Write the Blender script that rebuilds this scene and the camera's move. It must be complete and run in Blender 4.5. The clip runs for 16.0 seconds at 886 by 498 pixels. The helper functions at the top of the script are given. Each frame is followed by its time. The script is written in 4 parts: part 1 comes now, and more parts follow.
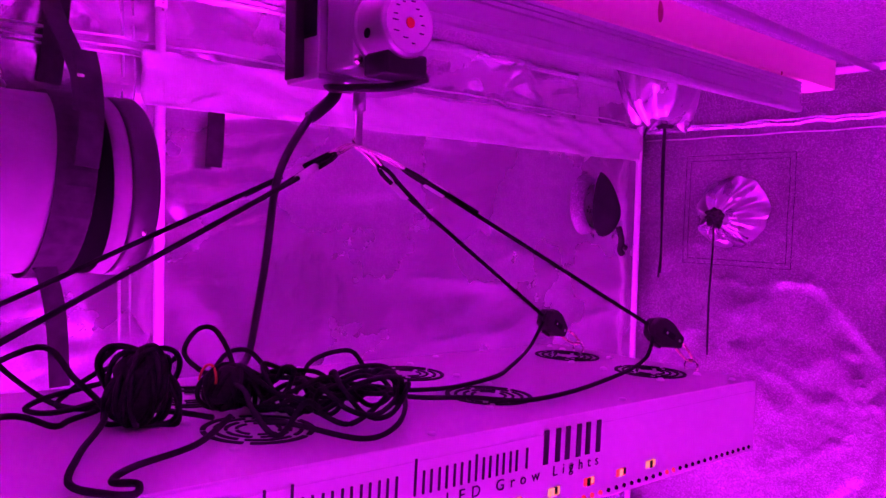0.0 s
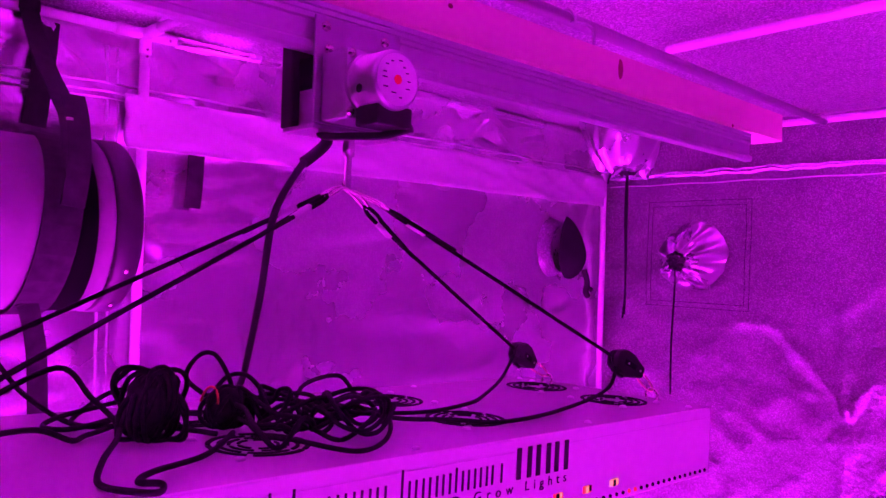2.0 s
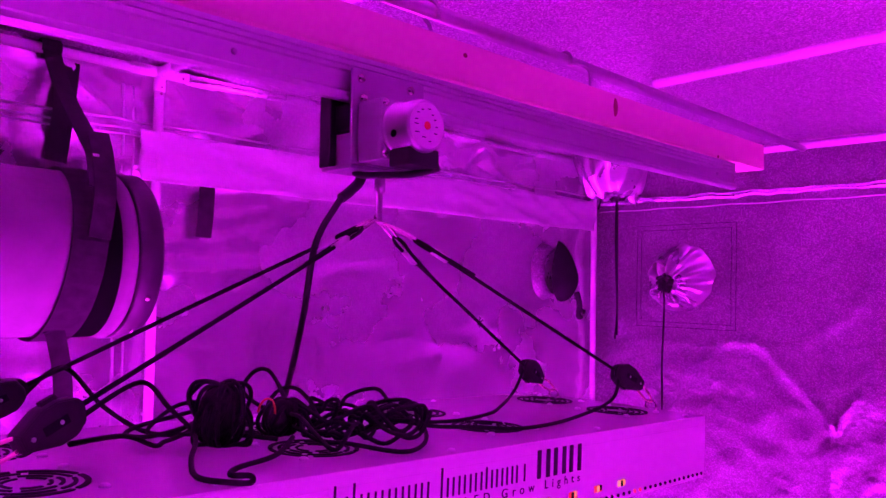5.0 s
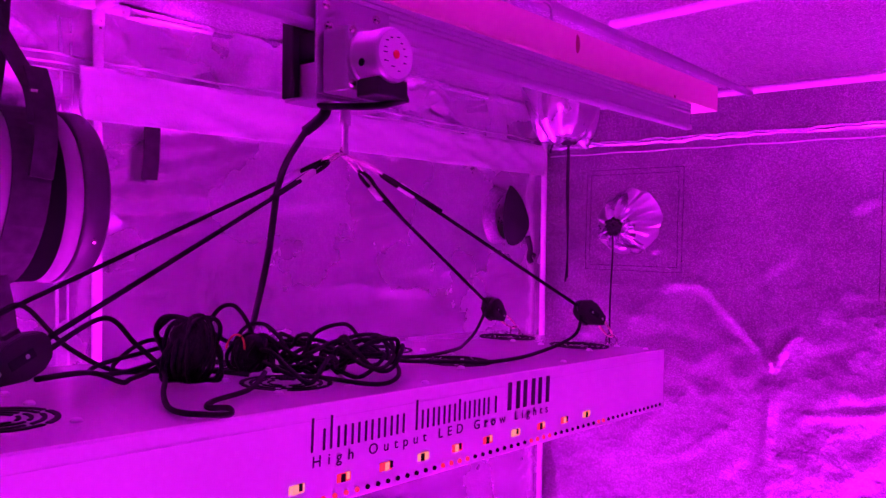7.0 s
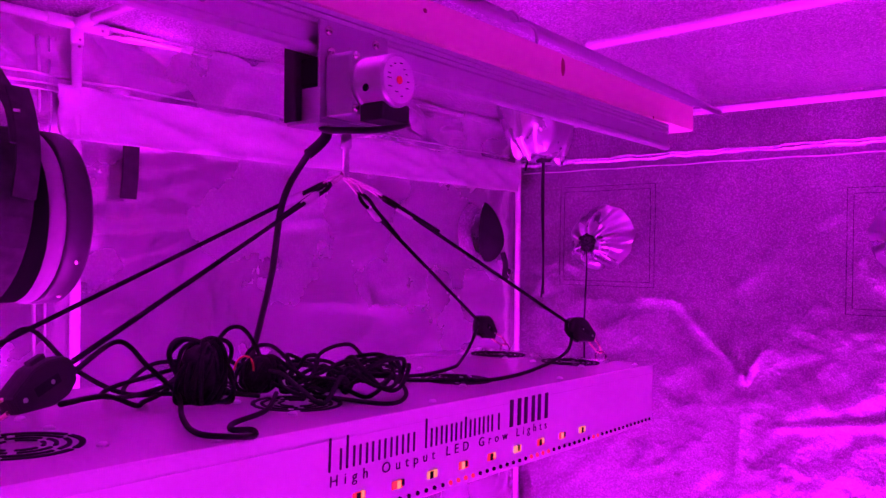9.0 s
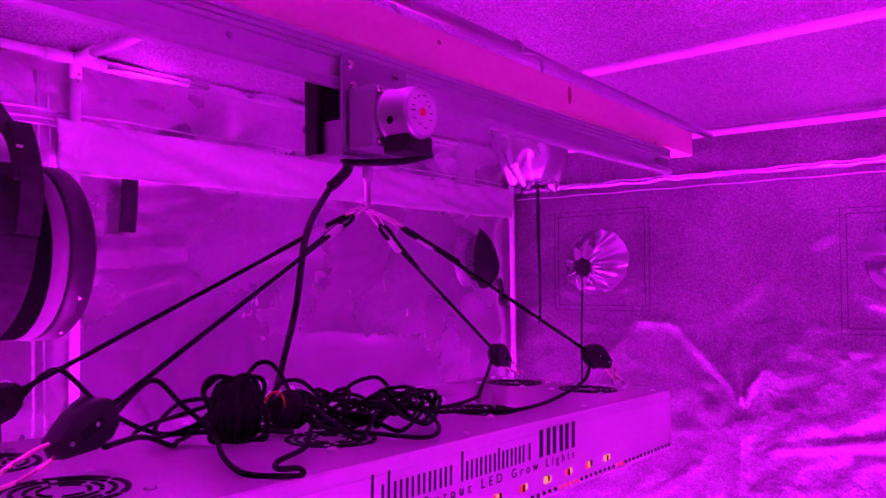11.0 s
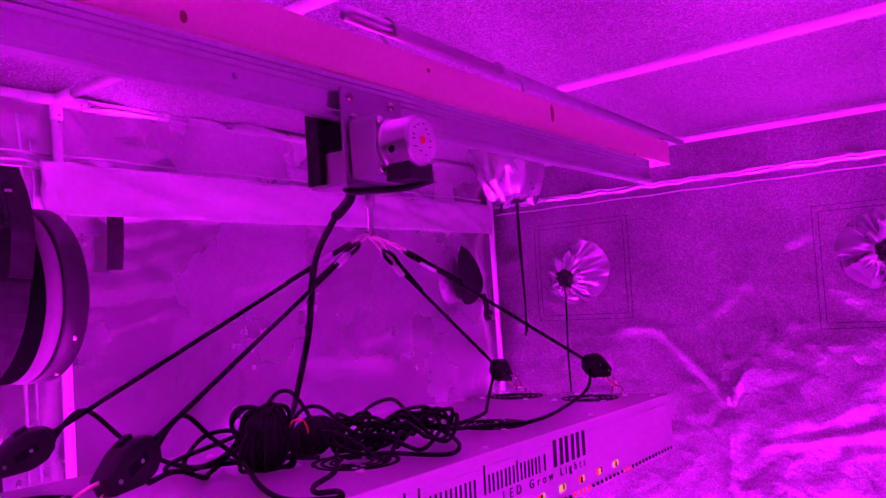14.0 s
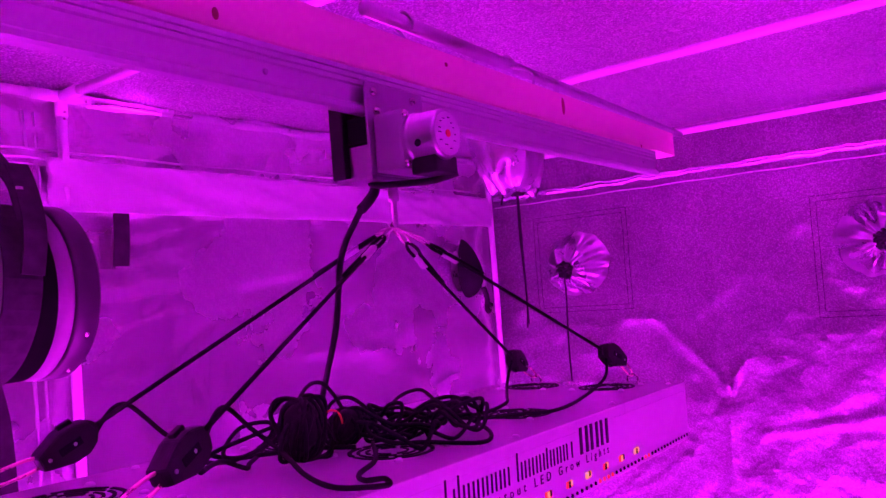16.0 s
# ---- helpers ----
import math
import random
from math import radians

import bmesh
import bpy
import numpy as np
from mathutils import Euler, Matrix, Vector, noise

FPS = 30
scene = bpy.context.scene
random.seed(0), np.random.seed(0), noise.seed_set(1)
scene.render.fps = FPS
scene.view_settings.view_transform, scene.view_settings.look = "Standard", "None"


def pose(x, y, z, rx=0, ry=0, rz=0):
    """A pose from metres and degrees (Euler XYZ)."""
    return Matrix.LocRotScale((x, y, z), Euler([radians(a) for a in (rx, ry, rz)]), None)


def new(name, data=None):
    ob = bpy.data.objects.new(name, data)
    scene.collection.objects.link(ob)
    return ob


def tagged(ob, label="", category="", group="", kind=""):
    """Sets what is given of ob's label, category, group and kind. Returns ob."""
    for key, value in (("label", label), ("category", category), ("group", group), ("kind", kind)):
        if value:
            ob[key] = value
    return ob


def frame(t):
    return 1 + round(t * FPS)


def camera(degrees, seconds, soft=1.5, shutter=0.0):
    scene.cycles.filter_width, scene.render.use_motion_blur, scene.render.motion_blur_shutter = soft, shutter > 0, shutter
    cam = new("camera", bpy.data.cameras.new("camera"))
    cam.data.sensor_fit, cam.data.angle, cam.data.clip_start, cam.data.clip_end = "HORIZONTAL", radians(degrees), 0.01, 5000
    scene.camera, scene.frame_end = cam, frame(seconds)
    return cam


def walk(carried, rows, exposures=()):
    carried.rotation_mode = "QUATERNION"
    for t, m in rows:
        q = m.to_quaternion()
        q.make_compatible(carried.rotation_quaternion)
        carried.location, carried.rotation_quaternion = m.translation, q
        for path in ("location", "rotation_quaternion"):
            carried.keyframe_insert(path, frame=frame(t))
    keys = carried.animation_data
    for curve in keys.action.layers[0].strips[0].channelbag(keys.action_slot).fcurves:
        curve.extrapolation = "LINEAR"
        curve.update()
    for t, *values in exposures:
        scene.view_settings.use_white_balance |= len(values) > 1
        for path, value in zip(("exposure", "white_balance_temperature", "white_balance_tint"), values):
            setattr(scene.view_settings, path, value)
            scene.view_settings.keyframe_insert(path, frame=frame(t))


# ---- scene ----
# A reflective grow tent, drawn 2.4 m long, then enlarged to fit the camera's view. x runs along the tent, y to its back
# wall, z up. Metres.
cam = camera(59.4, 16.0)
# seconds, x, y, z, pitch, roll, yaw
ROWS = [
    (0.0, 0.1456, 0.0328, 1.6118, -2.506, -1.384, -41.990),
    (0.5, 0.1145, 0.0127, 1.6276, 0.511, -1.238, -43.643),
    (1.0, 0.1177, 0.0137, 1.6174, 0.882, -0.713, -46.608),
    (1.5, 0.1074, 0.0180, 1.6049, 0.373, -2.247, -46.218),
    (2.0, 0.0994, -0.0011, 1.6056, 0.803, -1.722, -44.403),
    (2.5, 0.0741, -0.0372, 1.6125, 2.162, -1.614, -42.892),
    (3.0, 0.0616, -0.0356, 1.6111, 2.999, -1.425, -42.820),
    (5.5, 0.0186, -0.0300, 1.5984, 1.890, -0.503, -46.462),
    (6.0, 0.0289, -0.0061, 1.5882, -0.471, -0.358, -47.342),
    (6.5, 0.0180, -0.0128, 1.5882, -1.795, -0.797, -48.279),
    (7.0, 0.0143, -0.0104, 1.5918, -1.109, -0.767, -49.410),
    (7.5, 0.0059, -0.0067, 1.5959, 0.129, -0.324, -50.582),
    (8.0, -0.0000, -0.0016, 1.5955, 0.540, -0.181, -51.035),
    (8.5, -0.0059, 0.0020, 1.5940, 0.264, -0.334, -51.400),
    (9.0, -0.0161, 0.0040, 1.5963, 0.049, -0.442, -51.844),
    (9.5, -0.0304, 0.0044, 1.5983, 0.539, -0.434, -52.000),
    (10.0, -0.0353, 0.0133, 1.6002, 1.391, -0.514, -52.512),
    (12.5, -0.0459, 0.0419, 1.6002, 2.016, 2.940, -54.068),
    (13.0, -0.0590, 0.0351, 1.6023, 2.395, 3.364, -54.409),
    (13.5, -0.0685, 0.0378, 1.6038, 3.037, 3.685, -54.355),
    (14.0, -0.0716, 0.0406, 1.6046, 3.177, 3.936, -54.637),
    (14.5, -0.0771, 0.0454, 1.6055, 3.157, 4.277, -55.082),
    (15.0, -0.0679, 0.0631, 1.6058, 3.066, 4.815, -55.568),
    (15.5, -0.0916, 0.0566, 1.6051, 2.745, 4.673, -55.198),
    (16.0, -0.0970, 0.0610, 1.6049, 2.679, 4.562, -55.242),
]
EXPOSURE = 0.0
walk(cam, [(t, pose(x, y, z, 90 + pitch, roll, yaw)) for t, x, y, z, pitch, roll, yaw in ROWS],
     exposures=[(0.0, EXPOSURE), (16.0, EXPOSURE)])

# ---- light: the magenta diode panel under the hanging fixture, and a dim fill added all round ----
world = bpy.data.worlds.new("added_dim_fill")
scene.world = world
world.use_nodes = True
world.node_tree.nodes["Background"].inputs["Color"].default_value = (0.035, 0.006, 0.042, 1)
world.node_tree.nodes["Background"].inputs["Strength"].default_value = 1.0
LAMP_POSE = pose(0.456, 0.497, 1.409, 0, 2.0, 0)
panel = bpy.data.lights.new("diode_panel", "AREA")
panel.shape, panel.size, panel.size_y = "RECTANGLE", 0.72, 0.19
panel.energy, panel.color, panel.spread = 385.0, (0.77, 0.0054, 0.93), radians(90)
panel_ob = new("diode_panel", panel)
panel_ob.matrix_world = LAMP_POSE @ pose(0, 0, -0.006)
panel_ob["kind"] = "structure"


# ---- materials ----
def material(name, colour, rough=0.5, metal=0.0, vary=0.12, scale=8.0, bump=0.0, bump_scale=60.0, fine=0.0, fine_scale=400.0,
             emit=None, strength=0.0, stretch=(1, 1, 1), rough_vary=0.1, coat=0.0, grain=0.0, grain_scale=330.0, spec=0.5, glint=0.0):
    m = bpy.data.materials.new(name)
    m.use_nodes = True
    nt = m.node_tree
    b = nt.nodes["Principled BSDF"]
    tc = nt.nodes.new("ShaderNodeTexCoord")
    mp = nt.nodes.new("ShaderNodeMapping")
    mp.inputs["Scale"].default_value = stretch
    nt.links.new(tc.outputs["Object"], mp.inputs["Vector"])
    big = nt.nodes.new("ShaderNodeTexNoise")
    big.inputs["Scale"].default_value, big.inputs["Detail"].default_value = scale, 6
    nt.links.new(mp.outputs["Vector"], big.inputs["Vector"])
    ramp = nt.nodes.new("ShaderNodeValToRGB")
    ramp.color_ramp.elements[0].position, ramp.color_ramp.elements[1].position = 0.3, 0.7
    ramp.color_ramp.elements[0].color = (*[max(0, c * (1 - vary)) for c in colour], 1)
    ramp.color_ramp.elements[1].color = (*[min(1, c * (1 + vary)) for c in colour], 1)
    nt.links.new(big.outputs["Fac"], ramp.inputs["Fac"])
    nt.links.new(ramp.outputs["Color"], b.inputs["Base Color"])
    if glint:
        # painted glints: sparkle put into the colour cell by cell, a few much brighter
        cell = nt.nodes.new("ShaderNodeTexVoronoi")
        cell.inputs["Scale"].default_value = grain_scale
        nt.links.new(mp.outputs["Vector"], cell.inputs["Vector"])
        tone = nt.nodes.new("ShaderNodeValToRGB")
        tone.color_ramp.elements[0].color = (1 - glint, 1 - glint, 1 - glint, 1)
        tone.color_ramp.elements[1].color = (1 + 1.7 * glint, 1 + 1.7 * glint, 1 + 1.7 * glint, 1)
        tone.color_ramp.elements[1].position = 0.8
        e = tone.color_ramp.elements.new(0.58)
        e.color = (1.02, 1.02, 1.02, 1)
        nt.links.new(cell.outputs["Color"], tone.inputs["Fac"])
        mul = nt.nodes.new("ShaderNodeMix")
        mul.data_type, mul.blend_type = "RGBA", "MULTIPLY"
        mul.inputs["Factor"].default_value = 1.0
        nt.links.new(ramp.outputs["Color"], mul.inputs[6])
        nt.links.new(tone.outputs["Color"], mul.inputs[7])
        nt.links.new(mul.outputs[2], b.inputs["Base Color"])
    rr = nt.nodes.new("ShaderNodeMapRange")
    rr.inputs["To Min"].default_value, rr.inputs["To Max"].default_value = max(0.03, rough - rough_vary), min(1, rough + rough_vary)
    nt.links.new(big.outputs["Fac"], rr.inputs["Value"])
    nt.links.new(rr.outputs["Result"], b.inputs["Roughness"])
    b.inputs["Metallic"].default_value, b.inputs["Specular IOR Level"].default_value = metal, spec
    b.inputs["Coat Weight"].default_value, b.inputs["Coat Roughness"].default_value, b.inputs["Coat IOR"].default_value = coat, 0.1, 1.6
    last = None
    for amount, sc in ((bump, bump_scale), (fine, fine_scale)):
        if amount:
            n = nt.nodes.new("ShaderNodeTexNoise")
            n.inputs["Scale"].default_value, n.inputs["Detail"].default_value = sc, 4
            nt.links.new(mp.outputs["Vector"], n.inputs["Vector"])
            bp = nt.nodes.new("ShaderNodeBump")
            bp.inputs["Strength"].default_value, bp.inputs["Distance"].default_value = amount, 0.3 / sc
            nt.links.new(n.outputs["Fac"], bp.inputs["Height"])
            if last:
                nt.links.new(last.outputs["Normal"], bp.inputs["Normal"])
            last = bp
    if grain:
        n = nt.nodes.new("ShaderNodeTexVoronoi")
        n.inputs["Scale"].default_value = grain_scale
        nt.links.new(mp.outputs["Vector"], n.inputs["Vector"])
        bp = nt.nodes.new("ShaderNodeBump")
        bp.inputs["Strength"].default_value, bp.inputs["Distance"].default_value = grain, 0.6 / grain_scale
        nt.links.new(n.outputs["Distance"], bp.inputs["Height"])
        if last:
            nt.links.new(last.outputs["Normal"], bp.inputs["Normal"])
        last = bp
    if last:
        nt.links.new(last.outputs["Normal"], b.inputs["Normal"])
    if emit:
        b.inputs["Emission Color"].default_value = (*emit, 1)
        b.inputs["Emission Strength"].default_value = strength
    return m


# one lining, light put into its colour: end wall darkened, back wall and roof brighter
SHADED_LINING = material("lining_shaded", (0.29, 0.29, 0.305), 0.40, 0.88, 0.2, 6.0, 0.45, 11.0, 0.45, 42.0, rough_vary=0.08, grain=0.35, glint=0.32, grain_scale=560.0)
LIT_LINING = material("lining_lit", (0.72, 0.72, 0.74), 0.27, 0.9, 0.10, 5.0, 0.20, 9.0, 0.10, 40.0, rough_vary=0.07, grain=0.08, glint=0.05, grain_scale=360.0)
FLAP = material("silver_flap_fabric", (0.8, 0.8, 0.82), 0.36, 0.65, 0.05, 5.0, 0.4, 18.0, 0.2, 380.0, grain=0.3)
SOCK = material("silver_sock_fabric", (0.46, 0.46, 0.48), 0.28, 0.85, 0.05, 9.0, 0.25, 40.0, 0.12, 300.0)
POLE = material("white_enamelled_steel", (0.8, 0.8, 0.8), 0.35, 0.0, 0.05, 12.0, 0.05, 90.0, coat=0.3)
WOOD = material("pine_wood", (0.84, 0.64, 0.56), 0.6, 0.0, 0.16, 9.0, 0.12, 60.0, 0.1, 240.0, stretch=(0.12, 1, 1))
KNOT = material("wood_knot", (0.3, 0.15, 0.07), 0.6, 0.0, 0.25, 60.0)
ALU = material("extruded_aluminium", (0.66, 0.66, 0.68), 0.32, 0.85, 0.05, 10.0, 0.06, 120.0, stretch=(0.05, 1, 1))
STEEL = material("galvanised_steel", (0.52, 0.52, 0.54), 0.36, 0.95, 0.06, 30.0, 0.02, 90.0)
PINKWIRE = material("pinkish_wire", (0.92, 0.62, 0.56), 0.28, 0.9, 0.06, 40.0)
CHROME = material("bright_steel_wire", (0.78, 0.66, 0.66), 0.13, 0.95, 0.04, 40.0)
WHITE = material("white_powder_coat", (0.88, 0.88, 0.88), 0.24, 0.0, 0.03, 7.0, 0.03, 40.0, 0.05, 700.0, rough_vary=0.05, coat=1.0)
# near-black; also stands in for the shade inside slots, holes and gaps
DARK = material("black_and_slot_shade", (0.012, 0.012, 0.014), 0.7, 0.0, 0.3, 30.0, spec=0.12)
BLACK = material("black_plastic", (0.028, 0.027, 0.03), 0.42, 0.0, 0.3, 24.0, 0.1, 150.0, spec=0.25)
ROPE = material("black_braided_rope", (0.018, 0.017, 0.019), 0.72, 0.0, 0.4, 220.0, 0.7, 520.0, spec=0.12)
CORD = material("black_rubber_cord", (0.02, 0.02, 0.022), 0.42, 0.0, 0.3, 40.0, 0.06, 90.0)
WEB = material("black_webbing", (0.026, 0.025, 0.027), 0.8, 0.0, 0.3, 60.0, 0.5, 500.0, spec=0.12)
FELT = material("white_filter_sleeve", (0.17, 0.165, 0.17), 0.9, 0.0, 0.14, 18.0, 0.4, 90.0, 0.3, 500.0)
PRINT = material("dark_print", (0.03, 0.03, 0.035), 0.6, 0.0, 0.1, 60.0)
PLATE = material("pale_motor_label", (0.74, 0.74, 0.74), 0.45, 0.2, 0.05, 40.0)
RED = material("red_dot", (0.75, 0.09, 0.04), 0.5, 0.0, 0.1, 60.0)
ORANGE = material("orange_tie", (0.5, 0.1, 0.02), 0.5, 0.0, 0.1, 60.0)
GLOW_RED = material("lit_red_diodes", (0.5, 0.05, 0.05), 0.5, emit=(1.0, 0.03, 0.06), strength=0.7)
GLOW_WARM = material("lit_warm_diodes", (0.6, 0.4, 0.2), 0.5, emit=(1.0, 0.30, 0.10), strength=0.9)
FOIL = material("glossy_silver_plastic", (0.75, 0.75, 0.78), 0.1, 0.85, 0.06, 9.0, 0.3, 60.0, rough_vary=0.05)
FLOOR = material("bounce_floor", (0.48, 0.48, 0.49), 0.5, 0.2, 0.15, 6.0, 0.3, 40.0)
ROOM = material("dark_floor_mat", (0.045, 0.042, 0.045), 0.7, 0.0, 0.2, 6.0, 0.3, 40.0)
# roof copy of the lining, brightened, with glints in its colour
CEILING = material("lit_roof_lining", (0.62, 0.62, 0.64), 0.30, 0.88, 0.10, 4.0, 0.22, 12.0, 0.22, 60.0, rough_vary=0.06, grain=0.6, glint=0.42, grain_scale=520.0)


# ---- mesh helpers ----
def part(name, bm, mat, parent=None, label="", smooth=False):
    me = bpy.data.meshes.new(name)
    if smooth:
        for f in bm.faces:
            f.smooth = True
    bm.to_mesh(me)
    bm.free()
    me.materials.append(mat)
    ob = new(name, me)
    if parent:
        ob.parent = parent
    if label:
        ob["label"] = label
    return ob


def thing(name, m, label, category, group="", kind=""):
    ob = new(name)
    ob.matrix_world = m
    ob.empty_display_size = 0.02
    return tagged(ob, label, category, group, kind)


def box(bm, lo, hi, bevel=0.0, turn=None, seg=2):
    lo, hi = Vector(lo), Vector(hi)
    m = Matrix.Translation((lo + hi) / 2) @ Matrix.Diagonal((*(hi - lo), 1))
    if turn:
        m = turn @ m
    r = bmesh.ops.create_cube(bm, size=1, matrix=m)
    if bevel:
        edges = list({e for v in r["verts"] for e in v.link_edges})
        bmesh.ops.bevel(bm, geom=edges, offset=bevel, segments=seg, affect="EDGES", profile=0.6)
    return bm


def boxed(lo, hi, bevel=0.0, turn=None, seg=2):
    return box(bmesh.new(), lo, hi, bevel, turn, seg)


def lathe(bm, profile, m, n=32):
    """A solid turned about its own z from (radius, height) pairs."""
    rings = []
    for r, h in profile:
        if r < 1e-6:
            rings.append([bm.verts.new(m @ Vector((0, 0, h)))])
        else:
            rings.append([bm.verts.new(m @ Vector((r * math.cos(2 * math.pi * k / n), r * math.sin(2 * math.pi * k / n), h))) for k in range(n)])
    for a, b in zip(rings, rings[1:]):
        for k in range(n):
            j = (k + 1) % n
            if len(a) == 1 and len(b) == 1:
                continue
            if len(a) == 1:
                bm.faces.new((a[0], b[j], b[k]))
            elif len(b) == 1:
                bm.faces.new((a[k], a[j], b[0]))
            else:
                bm.faces.new((a[k], a[j], b[j], b[k]))
    bmesh.ops.recalc_face_normals(bm, faces=bm.faces)
    return bm


def smooth_line(points, steps=8, closed=False):
    """A Catmull-Rom line through the points."""
    p = [Vector(q) for q in points]
    n = len(p)
    out = []
    for i in range(n if closed else n - 1):
        if closed:
            a, b, c, d = p[(i - 1) % n], p[i], p[(i + 1) % n], p[(i + 2) % n]
        else:
            a, b, c, d = p[max(0, i - 1)], p[i], p[i + 1], p[min(n - 1, i + 2)]
        for k in range(steps):
            t = k / steps
            out.append(0.5 * (2 * b + (c - a) * t + (2 * a - 5 * b + 4 * c - d) * t * t + (3 * b - a - 3 * c + d) * t ** 3))
    if not closed:
        out.append(p[-1])
    return out


def tube(bm, line, r, n=8, closed=False, flat=1.0, side=None):
    """Sweeps a round (or flattened) section along a line."""
    line = [Vector(q) for q in line]
    m = len(line)
    rings = []
    up = Vector((0.13, 0.21, 0.97))
    for i, q in enumerate(line):
        a = line[(i - 1) % m] if closed or i else q
        b = line[(i + 1) % m] if closed or i < m - 1 else q
        t = (b - a).normalized()
        s = side.copy() if side else t.cross(up)
        if s.length < 1e-4:
            s = t.cross(Vector((1, 0, 0)))
        s = (s - t * s.dot(t)).normalized()
        u = s.cross(t)
        up = u if not side else up
        rings.append([bm.verts.new(q + r * (math.cos(2 * math.pi * k / n) * s + flat * math.sin(2 * math.pi * k / n) * u)) for k in range(n)])
    for i in range(m if closed else m - 1):
        a, b = rings[i], rings[(i + 1) % m]
        for k in range(n):
            bm.faces.new((a[k], a[(k + 1) % n], b[(k + 1) % n], b[k]))
    if not closed:
        bm.faces.new(rings[0][::-1])
        bm.faces.new(rings[-1])
    bmesh.ops.recalc_face_normals(bm, faces=bm.faces)
    return bm


def strip(bm, line, width, thick, side):
    """A flat band of webbing along a line; side: the direction of its width."""
    line = [Vector(q) for q in line]
    rings = []
    for i, q in enumerate(line):
        t = (line[min(i + 1, len(line) - 1)] - line[max(i - 1, 0)]).normalized()
        s = Vector(side)
        s = (s - t * s.dot(t)).normalized()
        u = s.cross(t)
        rings.append([bm.verts.new(q + s * a * width / 2 + u * b * thick / 2) for a, b in ((-1, -1), (1, -1), (1, 1), (-1, 1))])
    for a, b in zip(rings, rings[1:]):
        for k in range(4):
            bm.faces.new((a[k], a[(k + 1) % 4], b[(k + 1) % 4], b[k]))
    bm.faces.new(rings[0][::-1])
    bm.faces.new(rings[-1])
    bmesh.ops.recalc_face_normals(bm, faces=bm.faces)
    return bm


def ridge(x, sharp=3.0):
    return math.exp(-sharp * (x * 2.4) ** 2)


def cloth(name, origin, u, v, size, step, inward, shape, mat, label, category):
    """A sheet of lining, wrinkled by shape(a, b) metres towards the inside, with a thickness."""
    origin, u, v, inward = Vector(origin), Vector(u), Vector(v), Vector(inward)
    na, nb = int(size[0] / step), int(size[1] / step)
    verts, faces = [], []
    for j in range(nb + 1):
        for i in range(na + 1):
            a, b = size[0] * i / na, size[1] * j / nb
            verts.append(origin + u * a + v * b + inward * shape(a, b))
    for j in range(nb):
        for i in range(na):
            k = j * (na + 1) + i
            q = (k, k + 1, k + na + 2, k + na + 1)
            faces.append(q if u.cross(v).dot(inward) > 0 else q[::-1])
    me = bpy.data.meshes.new(name)
    me.from_pydata(verts, [], faces)
    me.polygons.foreach_set("use_smooth", [True] * len(faces))
    me.materials.append(mat)
    ob = new(name, me)
    s = ob.modifiers.new("thickness", "SOLIDIFY")
    s.thickness, s.offset = 0.002, -1
    return tagged(ob, label, category, kind="structure")


# ---- the tent: lining, ceiling, floor ----
X0, X1, Y0, Y1, TOP = -0.675, 1.762, -0.42, 1.148, 1.938
# The shell and all that is fixed to it is enlarged by SHELL about EYE to fit the camera's view.
SHELL, EYE = 1.39, Vector((-0.001, -0.003, 1.596))
TENT = Matrix.Translation(EYE) @ Matrix.Scale(SHELL, 4) @ Matrix.Translation(-EYE)
Z0 = EYE.z - EYE.z / SHELL


def wrinkle(seed, big=0.006, fine=0.0025):
    def shape(a, b):
        p = Vector((a * 1.7 + seed, b * 1.7, seed * 0.37))
        w = noise.noise(p) * big
        q = Vector((a * 3.1 + b * 2.2 + seed, b * 4.5 - a * 1.3, seed))
        w += ridge(noise.noise(q)) * fine
        q = Vector((a * 9 - b * 5 + seed, b * 8 + a * 6, seed * 2))
        w += ridge(noise.noise(q), 4) * fine * 0.6
        return w
    return shape


back_base = wrinkle(2.3, 0.006, 0.003)
right_base = wrinkle(7.1, 0.005, 0.0022)


def wall_bow(y, z):
    return 0.035 * math.sin(math.pi * (y - Y0) / (Y1 - Y0)) * (1 - ((z - 0.95) / 0.97) ** 2)


